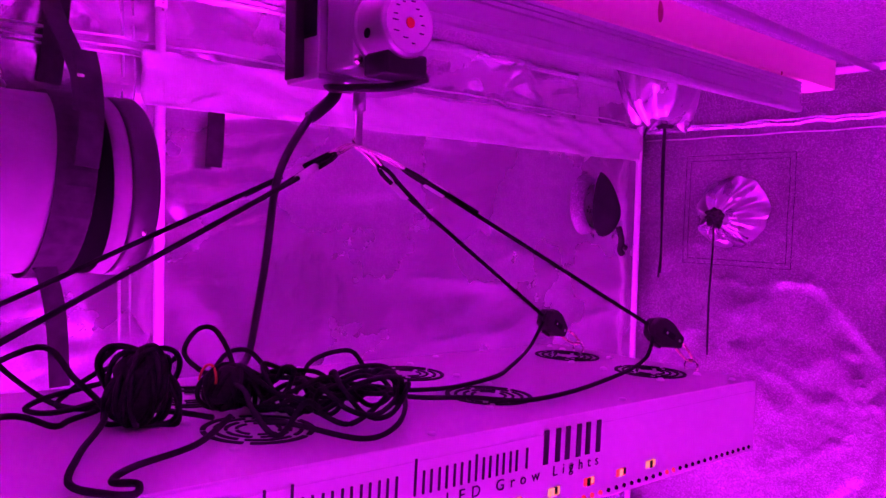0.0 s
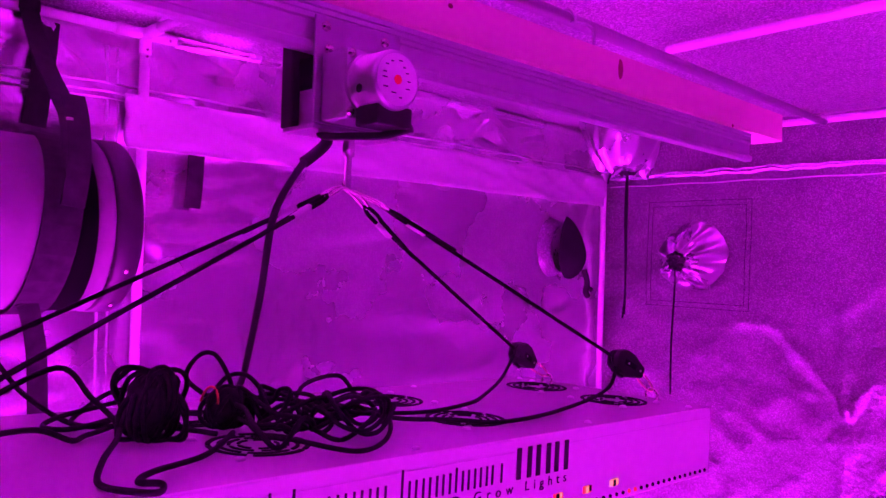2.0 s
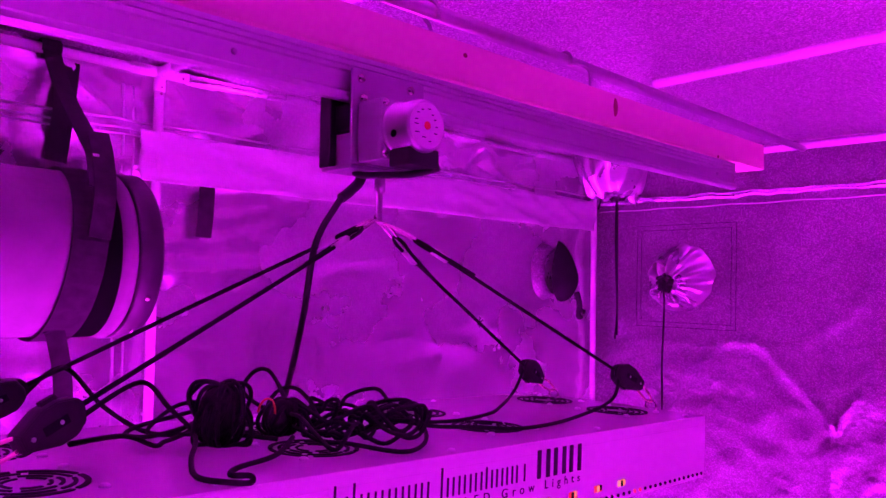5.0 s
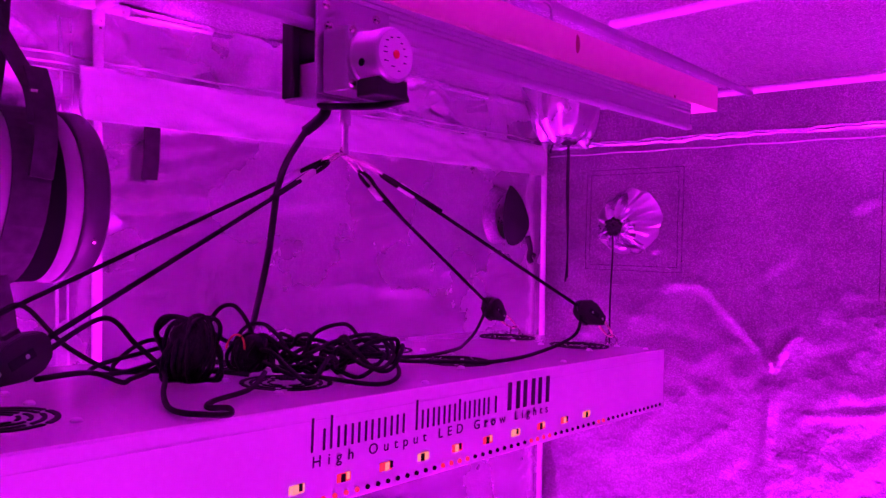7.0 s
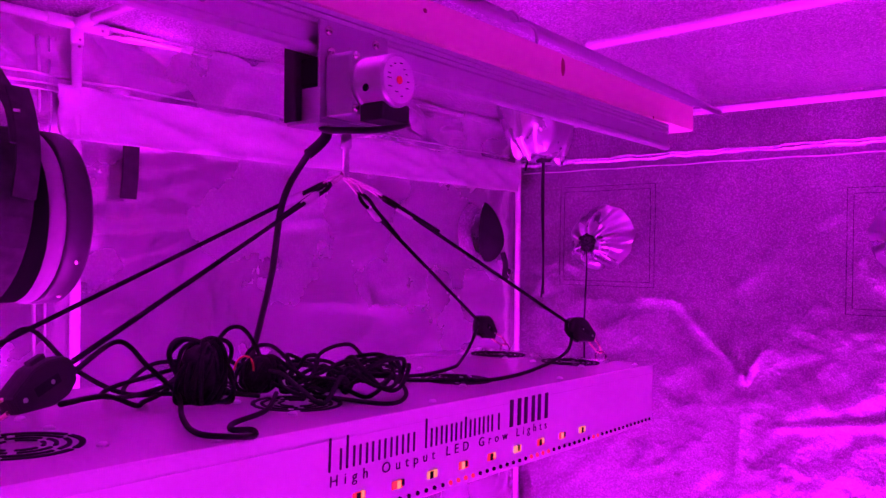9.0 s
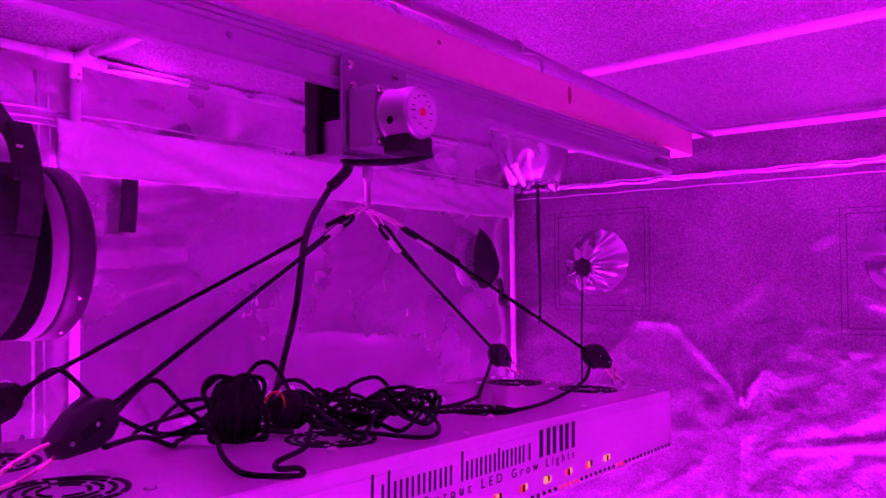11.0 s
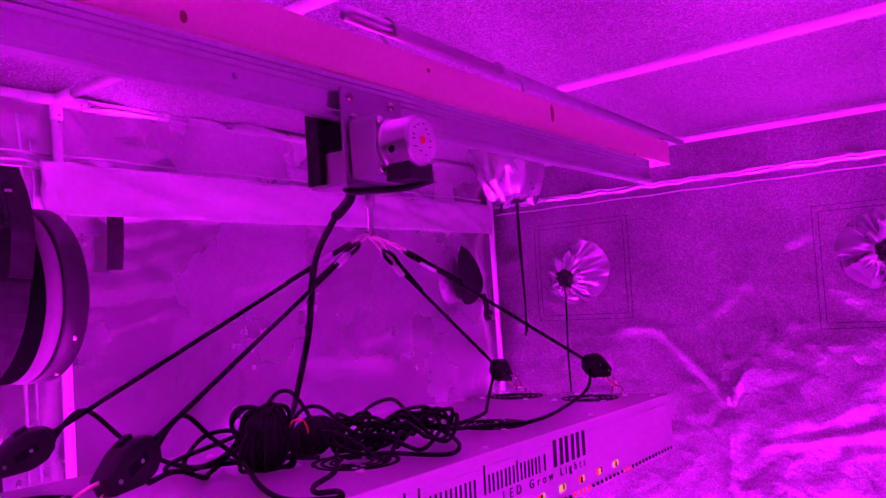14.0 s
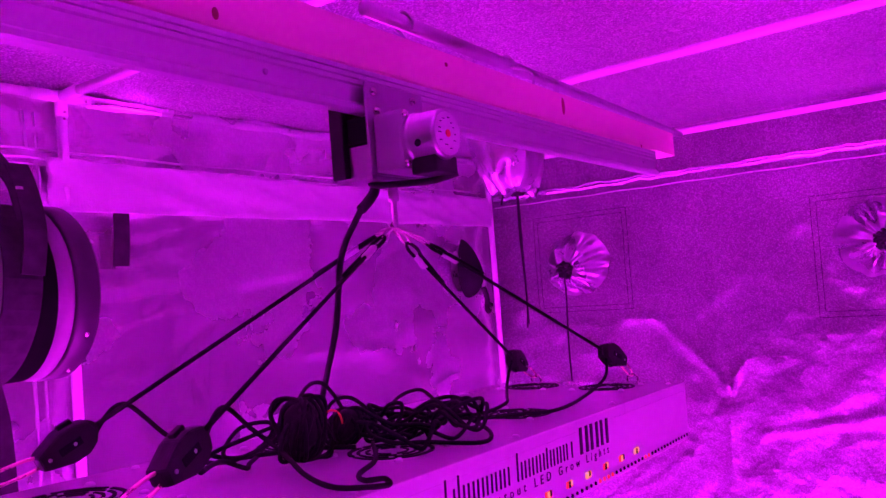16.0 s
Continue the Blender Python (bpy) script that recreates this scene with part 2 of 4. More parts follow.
def right_shape(a, b):
    # a: from the front edge towards the back corner; b: height
    y = Y0 + a
    # inward bow added, shaped by how bright the wall looks from the camera
    w = right_base(a, b) + wall_bow(y, b)
    w += 0.0018 * ridge(noise.noise(Vector((y * 6 + b * 7, b * 6 - y * 5, 3.0))), 8)
    w += 0.0009 * ridge(noise.noise(Vector((y * 13 - b * 10, b * 13 + y * 6, 6.0))), 9)
    w += 0.0005 * ridge(noise.noise(Vector((y * 24 + b * 18, b * 26 - y * 8, 9.0))), 7)
    fold = y - (0.545 + 0.01 * noise.noise(Vector((b * 3, 1, 2))))
    w += 0.0036 * math.exp(-(fold / 0.016) ** 2)
    w += 0.0022 * (1 / (1 + math.exp(fold / 0.012)))
    for (ya, za), (yb, zb), h in (((0.70, 1.49), (0.535, 1.325), 0.006), ((0.535, 1.325), (0.49, 1.39), 0.006), ((0.535, 1.325), (0.55, 1.1), 0.003), ((0.3, 1.58), (0.16, 1.72), 0.004), ((0.62, 1.66), (0.55, 1.70), 0.003), ((0.545, 1.72), (0.545, 1.34), 0.0022),
                                  ((0.78, 1.49), (0.66, 1.48), 0.004), ((0.47, 1.22), (0.2, 1.27), 0.0035)):
        d = Vector((yb - ya, zb - za))
        t = max(0.0, min(1.0, ((y - ya) * d.x + (b - za) * d.y) / d.length_squared))
        e = math.hypot(y - ya - t * d.x, b - za - t * d.y)
        w += h * math.exp(-(e / 0.010) ** 2)
    return w


def back_shape(a, b):
    x = X0 + a
    w = back_base(a, b)
    lively = 0.45 + 1.5 / (1 + math.exp((1.76 - b) / 0.012))
    w += 0.0004 * ridge(noise.noise(Vector((x * 17 + b * 16, b * 20 - x * 9, 2.0))), 6)
    w += 0.0003 * ridge(noise.noise(Vector((x * 26 - b * 14, b * 30 + x * 12, 12.0))), 6)
    w += 0.0055 * lively * ridge(noise.noise(Vector((x * 5.2 + b * 8.5, b * 3.4 - x * 2.1, 4.0))), 2.5)
    w += 0.0022 * lively * ridge(noise.noise(Vector((x * 7 - b * 9, b * 16 + x * 4, 9.0))), 3)
    w += 0.0016 * ridge(noise.noise(Vector((x * 5 + b * 4, b * 24 - x * 6, 21.0))), 3)
    for (xa, za), (xb, zb), h in (((0.6, 1.61), (1.05, 1.66), 0.006), ((0.62, 1.56), (0.85, 1.61), 0.004), ((0.95, 1.5), (1.3, 1.47), 0.003),
                                  ((0.85, 1.87), (1.1, 1.9), 0.006), ((1.2, 1.9), (1.14, 1.85), 0.006), ((1.3, 1.91), (1.22, 1.85), 0.006)):
        d = Vector((xb - xa, zb - za))
        t = max(0.0, min(1.0, ((x - xa) * d.x + (b - za) * d.y) / d.length_squared))
        e = math.hypot(x - xa - t * d.x, b - za - t * d.y)
        w += h * math.exp(-(e / 0.016) ** 2)
    return w


cloth("wall_back", (X0, Y1, Z0), (1, 0, 0), (0, 0, 1), (X1 - X0, TOP - Z0), 0.008, (0, -1, 0), lambda a, b: back_shape(a, b + Z0), LIT_LINING, "silver reflective tent lining, wrinkled back wall", "tent wall")
cloth("wall_right", (X1 + 0.012, Y0, Z0), (0, 1, 0), (0, 0, 1), (Y1 - Y0, TOP - Z0), 0.008, (-1, 0, 0), lambda a, b: right_shape(a, b + Z0), SHADED_LINING, "silver reflective tent end wall with long creases", "tent wall")
# end left open so the end wall mirrors dark; unseen fabric roll added
bm = bmesh.new()
tube(bm, [(X0 - 0.03 + 0.004 * noise.noise(Vector((i * 0.4, 1, 2))), Y0 + 0.06 + 0.036 * i, TOP - 0.06 + 0.006 * noise.noise(Vector((i * 0.5, 5, 2)))) for i in range(41)], 0.045, 20)
tagged(part("door_roll", bm, FLAP, smooth=True), "added roll of silver fabric over the open end, unseen", "tent door", kind="structure")
# dark slab added below, out of view
tagged(part("ground", boxed((X0 - 0.5, Y0 - 0.05, Z0 - 0.12), (X1 + 0.05, Y1 + 0.05, Z0 - 0.02)), ROOM), "added dark floor slab under the tent and outside, unseen", "floor", kind="structure")
# unseen front wall, added closed so that it bounces light back inside
cloth("wall_front", (X0, Y0, Z0), (1, 0, 0), (0, 0, 1), (X1 - X0, TOP - Z0), 0.04, (0, 1, 0), wrinkle(5.5), SHADED_LINING, "unseen silver front wall of the tent, closed to bounce light", "tent wall")
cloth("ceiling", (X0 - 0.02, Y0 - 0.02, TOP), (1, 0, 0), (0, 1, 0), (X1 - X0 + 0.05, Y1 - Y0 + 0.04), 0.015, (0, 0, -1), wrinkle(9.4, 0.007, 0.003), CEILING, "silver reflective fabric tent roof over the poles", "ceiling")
# floor out of view; its pale colour is chosen to throw light up
tagged(part("floor", boxed((X0, Y0, Z0 - 0.02), (X1, Y1, Z0)), FLOOR), "unseen tent floor, made pale to bounce light up", "floor", kind="structure")

# seams and the hanging flap along the back wall
bm = bmesh.new()
for z, r in ((1.842, 0.0024), (1.829, 0.0022), (1.820, 0.0018)):
    tube(bm, [(X0 + 0.03 * i, Y1 - 0.001 - back_shape(0.03 * i, z), z + 0.0015 * noise.noise(Vector((i * 0.2, z, 0)))) for i in range(81)], r, 6, flat=0.7)
tagged(part("wall_seam", bm, FLAP, smooth=True), "stitched silver seam tape across the back wall", "seam", kind="structure")
bm = bmesh.new()
tube(bm, [(0.500, Y1 - 0.001 - back_shape(0.500 - X0, Z0 + 0.05 * i), Z0 + 0.05 * i) for i in range(30)], 0.0022, 6)
tube(bm, [(0.516, Y1 - 0.001 - back_shape(0.516 - X0, Z0 + 0.05 * i), Z0 + 0.05 * i) for i in range(30)], 0.0015, 6)
tagged(part("wall_zip_seam", bm, FLAP, smooth=True), "vertical stitched zip seam beside the pole", "seam", kind="structure")


def flap_shape(a, b):
    w = 0.014 + 0.012 * (1 - b / 0.082) + 0.005 * noise.noise(Vector((a * 6, b * 8, 3)))
    return w + 0.011 * ridge(noise.noise(Vector((a * 7 + b * 22, b * 16, 8))), 4) + 0.004 * ridge(noise.noise(Vector((a * 16 - b * 30, b * 24, 5))), 5)


cloth("window_flap", (0.52, Y1, 1.752), (1, 0, -0.002), (0, 0, 1), (1.215, 0.078), 0.008, (0, -1, 0), flap_shape, FLAP, "silver fabric flap hanging along the back wall", "flap")


# ---- poles ----
def pole(name, a, b, r, label):
    a, b = Vector(a), Vector(b)
    bm = tube(bmesh.new(), [a + (b - a) * i / 6 for i in range(7)], r, 20)
    return tagged(part(name, bm, POLE, smooth=True), label, "tent pole", "tent frame poles", "structure")


up_label, bar_label = "white enamelled steel upright tent pole", "white enamelled steel roof bar of the tent"
YB, ZB = Y1 - 0.022, 1.922
PL, PR = 0.549, 1.741
for x in (X0 + 0.02, PL, PR):
    pole("tent_pole", (x, YB, Z0), (x, YB, ZB + 0.008), 0.0076, up_label)
pole("roof_bar", (X0 + 0.02, YB, ZB), (PL - 0.017, YB, ZB), 0.0070, bar_label)
sleeved = pole("roof_bar", (PL + 0.03, YB + 0.006, ZB + 0.002), (PR - 0.017, YB + 0.006, ZB + 0.002), 0.0080, "back roof bar in its silver fabric sleeve")
sleeved.data.materials[0] = LIT_LINING
pole("roof_bar", (PL, YB - 0.017, ZB), (PL, Y0 + 0.03, ZB), 0.0070, bar_label)
pole("roof_bar", (PR - 0.022, YB - 0.017, 1.911), (PR - 0.022, Y0 + 0.03, 1.911), 0.0072, bar_label)
pole("roof_bar", (1.062, 0.566, 1.910), (1.000, Y0 + 0.03, 1.912), 0.0070, bar_label)
for x, y, z, ax in ((PL, YB, ZB, 0), (PR, YB, ZB, 0)):
    c = thing("pole_corner_joint", pose(x, y, z), "white steel corner joint of the tent frame", "pole joint", "tent frame joints", "structure")
    part("upright_socket", lathe(bmesh.new(), [(0.0076, -0.03), (0.0090, -0.03), (0.0090, 0.008), (0.0, 0.010)], pose(0, 0, 0), 20), POLE, c, smooth=True)
    part("side_socket", lathe(bmesh.new(), [(0.0072, -0.045), (0.0086, -0.045), (0.0086, 0.045), (0.0072, 0.045)], pose(0, 0, 0, 0, 90, 0), 20), POLE, c, smooth=True)
    part("front_socket", lathe(bmesh.new(), [(0.0072, 0.0), (0.0086, 0.0), (0.0086, 0.05), (0.0072, 0.05)], pose(0, 0, 0, 90, 0, 0), 20), POLE, c, smooth=True)
    for dx, dz in ((0.0, -0.024), (0.034, -0.004)):
        part("rivet", lathe(bmesh.new(), [(0.0, 0.0102), (0.0016, 0.0098), (0.0024, 0.0084)], pose(dx, 0, dz, 90, 0, 0), 10), CHROME, c)
part("screw", lathe(bmesh.new(), [(0.0, 0.0090), (0.0018, 0.0085), (0.0024, 0.0070)], pose(PL, YB, 1.888, 90, 0, 0), 10), CHROME, bpy.data.objects["tent_pole.001"])

# padded sleeve along the top of the end wall
bm = bmesh.new()
line = []
for i in range(120):
    y = Y1 - 0.03 - i * (Y1 - Y0 - 0.05) / 119
    line.append((X1 - 0.012 + 0.003 * noise.noise(Vector((i * 0.31, 0, 0))), y, 1.822 + 0.003 * noise.noise(Vector((0, i * 0.23, 5)))))
tube(bm, line, 0.0085, 14)
for v in bm.verts:
    v.co.z += 0.004 * noise.noise(v.co * 40)
    v.co.x += 0.004 * noise.noise(v.co * 33)
tagged(part("wall_sleeve", bm, FOIL, smooth=True), "crinkled silver fabric pole sleeve along the end wall", "pole sleeve", kind="structure")
for za, zb in ((1.80, 1.806), ):
    bm = bmesh.new()
    tube(bm, [(X1 - 0.004, Y1 - 0.03 - 0.02 * i, za + 0.001 * math.sin(i * 0.8)) for i in range(75)], 0.0016, 6)
    tagged(part("wall_seam", bm, FLAP, smooth=True), "stitched silver seam under the pole sleeve", "seam", kind="structure")


# ---- duct ports ----
def port(m, radius, drop, label, seed, tie, tail, tie_r=0.020, full=1.0, category="duct port", pleats=(9, 14, 5)):
    """A gathered duct sock: m's z points into the tent. tie: where it is tied, in m's plane and along its z."""
    rnd = random.Random(seed)
    root = thing("duct_port", m, label, category, "duct ports")
    bm = bmesh.new()
    n, rows, phase = 96, 16, [rnd.uniform(0, 6.28) for _ in range(4)]
    rings = []
    for j in range(rows + 1):
        f = j / rows
        g = f ** full
        rr = radius * (1 - g) + tie_r * 0.8 * g
        ring = []
        for k in range(n):
            t = 2 * math.pi * k / n
            pleat = math.sin(pleats[0] * t + phase[0] + 1.2 * f) + 0.7 * math.sin(pleats[1] * t + phase[1] - f) + 0.5 * math.sin(pleats[2] * t + phase[2])
            r = rr * (1 + 0.05 * math.sin(2 * t + phase[3]) * (1 - f) + 0.02 * pleat * (1 - f))
            h = drop * (math.sin(f * math.pi * 0.62) * 1.05) + pleat * 0.0095 * math.sin(math.pi * min(1, f * 1.05)) * (0.4 + 0.6 * (radius / 0.085))
            ring.append(bm.verts.new((tie[0] * f + r * math.cos(t), tie[1] * f + r * math.sin(t), h + (tie[2] - drop * 0.97) * f ** 2 + (0.022 if full > 1 else 0.010) * noise.noise(Vector((3.2 * math.cos(t) * rr / radius + seed, 3.2 * math.sin(t) * rr / radius, 2 * f))) * math.sin(math.pi * f))))
        rings.append(ring)
    for a, b in zip(rings, rings[1:]):
        for k in range(n):
            bm.faces.new((a[k], a[(k + 1) % n], b[(k + 1) % n], b[k]))
    part("sock", bm, SOCK, root, smooth=True)
    bm = bmesh.new()
    for k in range(26):
        t = k * 2.4
        rr = tie_r * math.sqrt(k / 26)
        lathe(bm, [(0.0, 0.012), (0.004, 0.010), (0.0055, 0.003), (0.005, -0.008)], Matrix.Translation((tie[0] + rr * math.cos(t), tie[1] + rr * math.sin(t), tie[2] + rnd.uniform(-0.003, 0.004))), 6)
    part("tied_end", bm, WEB, root, "dark gathered end of the sock", smooth=True)
    bm = bmesh.new()
    tube(bm, [(tie[0] + tie_r * 1.05 * math.cos(0.3 * i), tie[1] + tie_r * 1.05 * math.sin(0.3 * i), tie[2] - 0.002) for i in range(21)], 0.0024, 6, closed=True)
    part("drawstring_loop", bm, ROPE, root, smooth=True)
    inv = m.inverted()
    for line in tail:
        part("drawstring", tube(bmesh.new(), smooth_line([inv @ Vector(q) for q in line], 6), 0.0022, 6), ROPE, root, "black drawstring", smooth=True)
    return root


def patch(name, y, z, w, h):
    """The square of fabric sewn behind a port on the end wall."""
    bm = bmesh.new()
    for k in (0, 0.012):
        q = [(y - w + k, z - h + k), (y + w - k, z - h + k), (y + w - k, z + h - k), (y - w + k, z + h - k)]
        for a, b in zip(q, q[1:] + q[:1]):
            line = [Vector(a).lerp(Vector(b), i / 24) for i in range(25)]
            tube(bm, [(X1 + 0.0115 - right_shape(v.x - Y0, v.y), v.x, v.y) for v in line], 0.0005, 5)
    tagged(part(name, bm, WEB), "dark stitched square outline round a duct port", "stitching", kind="structure")


KX = X1 - 0.043 - wall_bow(0.887, 1.63)
KF = X1 - 0.043 - wall_bow(0.205, 1.63)
port(Matrix.Translation((X1 + 0.004 - wall_bow(0.887, 1.63), 0.887, 1.629)) @ pose(0, 0, 0, 0, -90, 0), 0.083, 0.040, "gathered silver duct sock tied shut on the end wall", 3,
     (-0.012, 0.016, 0.044), [[(KX - 0.004, 0.905, 1.614), (KX - 0.002, 0.904, 1.56), (KX - 0.006, 0.907, 1.43), (KX - 0.008, 0.905, 1.310)],
                              [(KX - 0.004, 0.901, 1.614), (KX - 0.004, 0.896, 1.606), (KX - 0.004, 0.890, 1.61)]])
patch("port_patch", 0.880, 1.634, 0.13, 0.125)
port(Matrix.Translation((X1 + 0.004 - wall_bow(0.205, 1.63), 0.205, 1.630)) @ pose(0, 0, 0, 0, -90, 0), 0.085, 0.045, "gathered silver duct sock near the tent door", 8,
     (-0.006, -0.01, 0.05), [[(KF - 0.008, 0.195, 1.62), (KF - 0.009, 0.19, 1.5), (KF - 0.010, 0.192, 1.36)]])
patch("port_patch", 0.21, 1.60, 0.125, 0.13)
port(Matrix.Translation((1.462, 0.905, TOP - 0.004)) @ pose(0, 0, 0, 180, 0, 0), 0.085, 0.12, "drooping silver duct sock tied below the roof", 5,
     (0.022, 0.010, 0.128), [[(1.487, 0.896, 1.812), (1.487, 0.896, 1.76), (1.489, 0.897, 1.62), (1.488, 0.896, 1.50)],
                             [(1.484, 0.896, 1.812), (1.482, 0.897, 1.70), (1.486, 0.895, 1.56), (1.480, 0.896, 1.492)],
                             [(1.482, 0.898, 1.81), (1.462, 0.911, 1.806), (1.452, 0.916, 1.79), (1.447, 0.919, 1.772)]], 0.016, 1.7, pleats=(5, 7, 3))

# the port on the back wall, with its black sock pushed out
dark_port = thing("dark_duct_port", pose(1.572, Y1 - 0.004, 1.64), "black lined duct sock bulging from the back wall", "duct port", "duct ports")
bm = bmesh.new()
rings = []
for j in range(15):
    f = j / 14
    rings.append([bm.verts.new((-0.020 + 0.02 * f + (0.052 - 0.012 * f) * (1 + 0.015 * math.sin(7 * t + f)) * math.cos(t), -0.018 * math.sin(f * 1.5), (0.070 - 0.014 * f) * math.sin(t)))
                  for t in [2 * math.pi * k / 64 for k in range(64)]])
for a, b in zip(rings, rings[1:]):
    for k in range(64):
        bm.faces.new((a[k], b[k], b[(k + 1) % 64], a[(k + 1) % 64]))
part("collar", bm, SHADED_LINING, dark_port, "silver outer collar", smooth=True)
bm = bmesh.new()
rings = []
for j in range(15):
    f = j / 14
    s = math.sin(math.pi * (0.5 + 0.5 * f)) ** 0.6 if f < 1 else 0.02
    rings.append([bm.verts.new((0.010 + (0.027 - 0.006 * math.sin(t)) * s * math.cos(t) * (1 - 0.5 * math.sin(t) ** 4) + 0.012 * f, -0.022 - 0.05 * f, 0.002 - 0.02 * f + 0.074 * s * math.sin(t) ))
                  for t in [2 * math.pi * k / 48 for k in range(48)]])
for a, b in zip(rings, rings[1:]):
    for k in range(48):
        bm.faces.new((a[k], b[k], b[(k + 1) % 48], a[(k + 1) % 48]))
part("black_sock", bm, DARK, dark_port, "black fabric inside of the sock", smooth=True)
bm = tube(bmesh.new(), smooth_line([(0.012, -0.075, -0.05), (0.018, -0.08, -0.08), (0.014, -0.08, -0.102), (0.022, -0.08, -0.112)], 6), 0.007, 8)
part("tied_tail", bm, WEB, dark_port, "black tied tail", smooth=True)
bm = tube(bmesh.new(), smooth_line([(0.018, -0.08, -0.09), (0.03, -0.084, -0.095), (0.034, -0.08, -0.1)], 6), 0.004, 8)
part("drawstring", bm, ROPE, dark_port, smooth=True)

# ---- webbing tabs on the back wall ----
for line, w in (([(0.633, Y1 - 0.026, 1.753), (0.6315, Y1 - 0.026, 1.706), (0.6305, Y1 - 0.022, 1.671)], 0.026),
                ([(0.418, Y1 - 0.014, 1.912), (0.411, Y1 - 0.02, 1.84), (0.402, Y1 - 0.022, 1.766)], 0.029)):
    bm = strip(bmesh.new(), smooth_line(line, 6), w, 0.003, (1, 0, 0))
    tagged(part("webbing_tab", bm, WEB), "black hook-and-loop webbing tab on the back wall", "strap", "webbing tabs")

# ---- the carbon filter and its strap ----
FC, FR = Vector((0, 1.022, 1.633)), 0.105
filt = thing("carbon_filter", pose(0.041, FC.y, FC.z), "fat carbon filter in a grey sleeve, strapped to the frame", "air filter")
along = pose(0, 0, 0, 0, 90, 0)
bm = lathe(bmesh.new(), [(0.0, -0.45), (FR, -0.45), (FR + 0.001, -0.2), (FR, 0.05), (FR + 0.001, 0.2), (FR, 0.345), (FR - 0.004, 0.362), (FR - 0.006, 0.372)], along, 96)
for v in bm.verts:
    v.co += v.normal * 0.0015 * noise.noise(v.co * 25)
part("sleeve", bm, FELT, filt, "grey woven pre-filter sleeve", smooth=True)
bm = bmesh.new()
for k in range(15):
    lathe(bm, [(FR - 0.003, 0.343 + 0.002 * k), (FR + 0.0018, 0.3438 + 0.002 * k), (FR - 0.003, 0.3448 + 0.002 * k)], along, 64)
part("mesh_band", bm, DARK, filt, "dark ribbed mesh band")
bm = lathe(bmesh.new(), [(FR - 0.006, 0.372), (FR + 0.002, 0.376), (FR + 0.004, 0.389), (FR - 0.001, 0.394), (FR - 0.008, 0.396)], along, 96)
part("elastic_hem", bm, FELT, filt, "grey gathered hem", smooth=True)
bm = lathe(bmesh.new(), [(FR - 0.006, 0.392), (FR + 0.003, 0.394), (FR + 0.005, 0.397), (FR + 0.005, 0.420), (FR + 0.001, 0.425), (FR - 0.02, 0.427), (0.0, 0.427)], along, 96)
flange = part("flange", bm, BLACK, filt, "dark metal flange")
for p in flange.data.polygons:
    p.use_smooth = abs(p.normal.x) < 0.8
for a in (-150, -118, 30, 90):
    t = radians(a)
    part("rivet", lathe(bmesh.new(), [(0.0, 0.003), (0.0025, 0.002), (0.0034, 0.0)], Matrix.Translation((0.410, (FR + 0.005) * math.cos(t), (FR + 0.005) * math.sin(t))) @ pose(0, 0, 0, 0, 0, 0) @ Vector((0, math.cos(t), math.sin(t))).to_track_quat("Z", "Y").to_matrix().to_4x4(), 10), CHROME, filt)
strap = thing("filter_strap", pose(0, 0, 0), "black webbing strap holding the filter up", "strap")
loop = []
for k in range(41):
    t = radians(70 - 9 * k)
    skew = 0.372 + 0.012 * math.sin(t)
    loop.append((skew, FC.y - (FR + 0.004) * math.cos(t), FC.z + (FR + 0.004) * math.sin(t)))
part("belt", strip(bmesh.new(), loop, 0.042, 0.003, (1, 0, 0)), WEB, strap)
hang = [(0.388, YB - 0.012, ZB + 0.004), (0.388, YB - 0.014, ZB - 0.01), (0.386, 1.05, 1.845), (0.384, 0.965, 1.778), (0.384, 0.935, 1.75), (0.380, 0.912, 1.71)]
part("hanging_end", strip(bmesh.new(), smooth_line(hang, 5), 0.024, 0.003, (1, 0.1, 0)), WEB, strap)
part("bar_loop", strip(bmesh.new(), [(0.388, YB + 0.013 * math.cos(t), ZB + 0.013 * math.sin(t)) for t in [math.pi * k / 6 for k in range(-4, 8)]], 0.026, 0.003, (1, 0, 0)), WEB, strap)
part("doubled_end", strip(bmesh.new(), smooth_line([(0.392, 0.953, 1.782), (0.391, 0.932, 1.750), (0.386, 0.908, 1.700), (0.380, 0.906, 1.65)], 5), 0.026, 0.004, (1, 0, 0)), WEB, strap)
part("tail", strip(bmesh.new(), smooth_line([(0.352, 0.965, 1.542), (0.358, 0.968, 1.53), (0.368, 0.97, 1.48), (0.372, 0.97, 1.40)], 5), 0.022, 0.003, (1, 0, 0)), WEB, strap)
part("buckle", boxed((0.376, 0.924, 1.748), (0.384, 0.929, 1.752), 0.0008), CHROME, strap, "small steel buckle")

# ---- the shell enlarged to fit the camera's view ----
for ob in list(bpy.data.objects):
    if ob.parent is None and ob.type in {"MESH", "EMPTY"}:
        ob.matrix_world = TENT @ ob.matrix_world
MID0, MID1 = Vector((PL - 0.01, 0.574, 1.906)), TENT @ Vector((PR - 0.03, 0.584, 1.904))
mid = pole("roof_bar", MID0, MID1, 0.0090, "roof bar above the beam, its shade put into grey")
# the shade between beam and roof is put into the bar's colour
mid.data.materials[0] = STEEL


def BY(x):
    return MID0.lerp(MID1, (x - MID0.x) / (MID1.x - MID0.x)).y


def BZ(x):
    return MID0.lerp(MID1, (x - MID0.x) / (MID1.x - MID0.x)).z


# ---- wooden beam and mover rail ----
beam = thing("beam", pose(0, 0, 0), "planed pine beam tied under the roof bar", "beam")
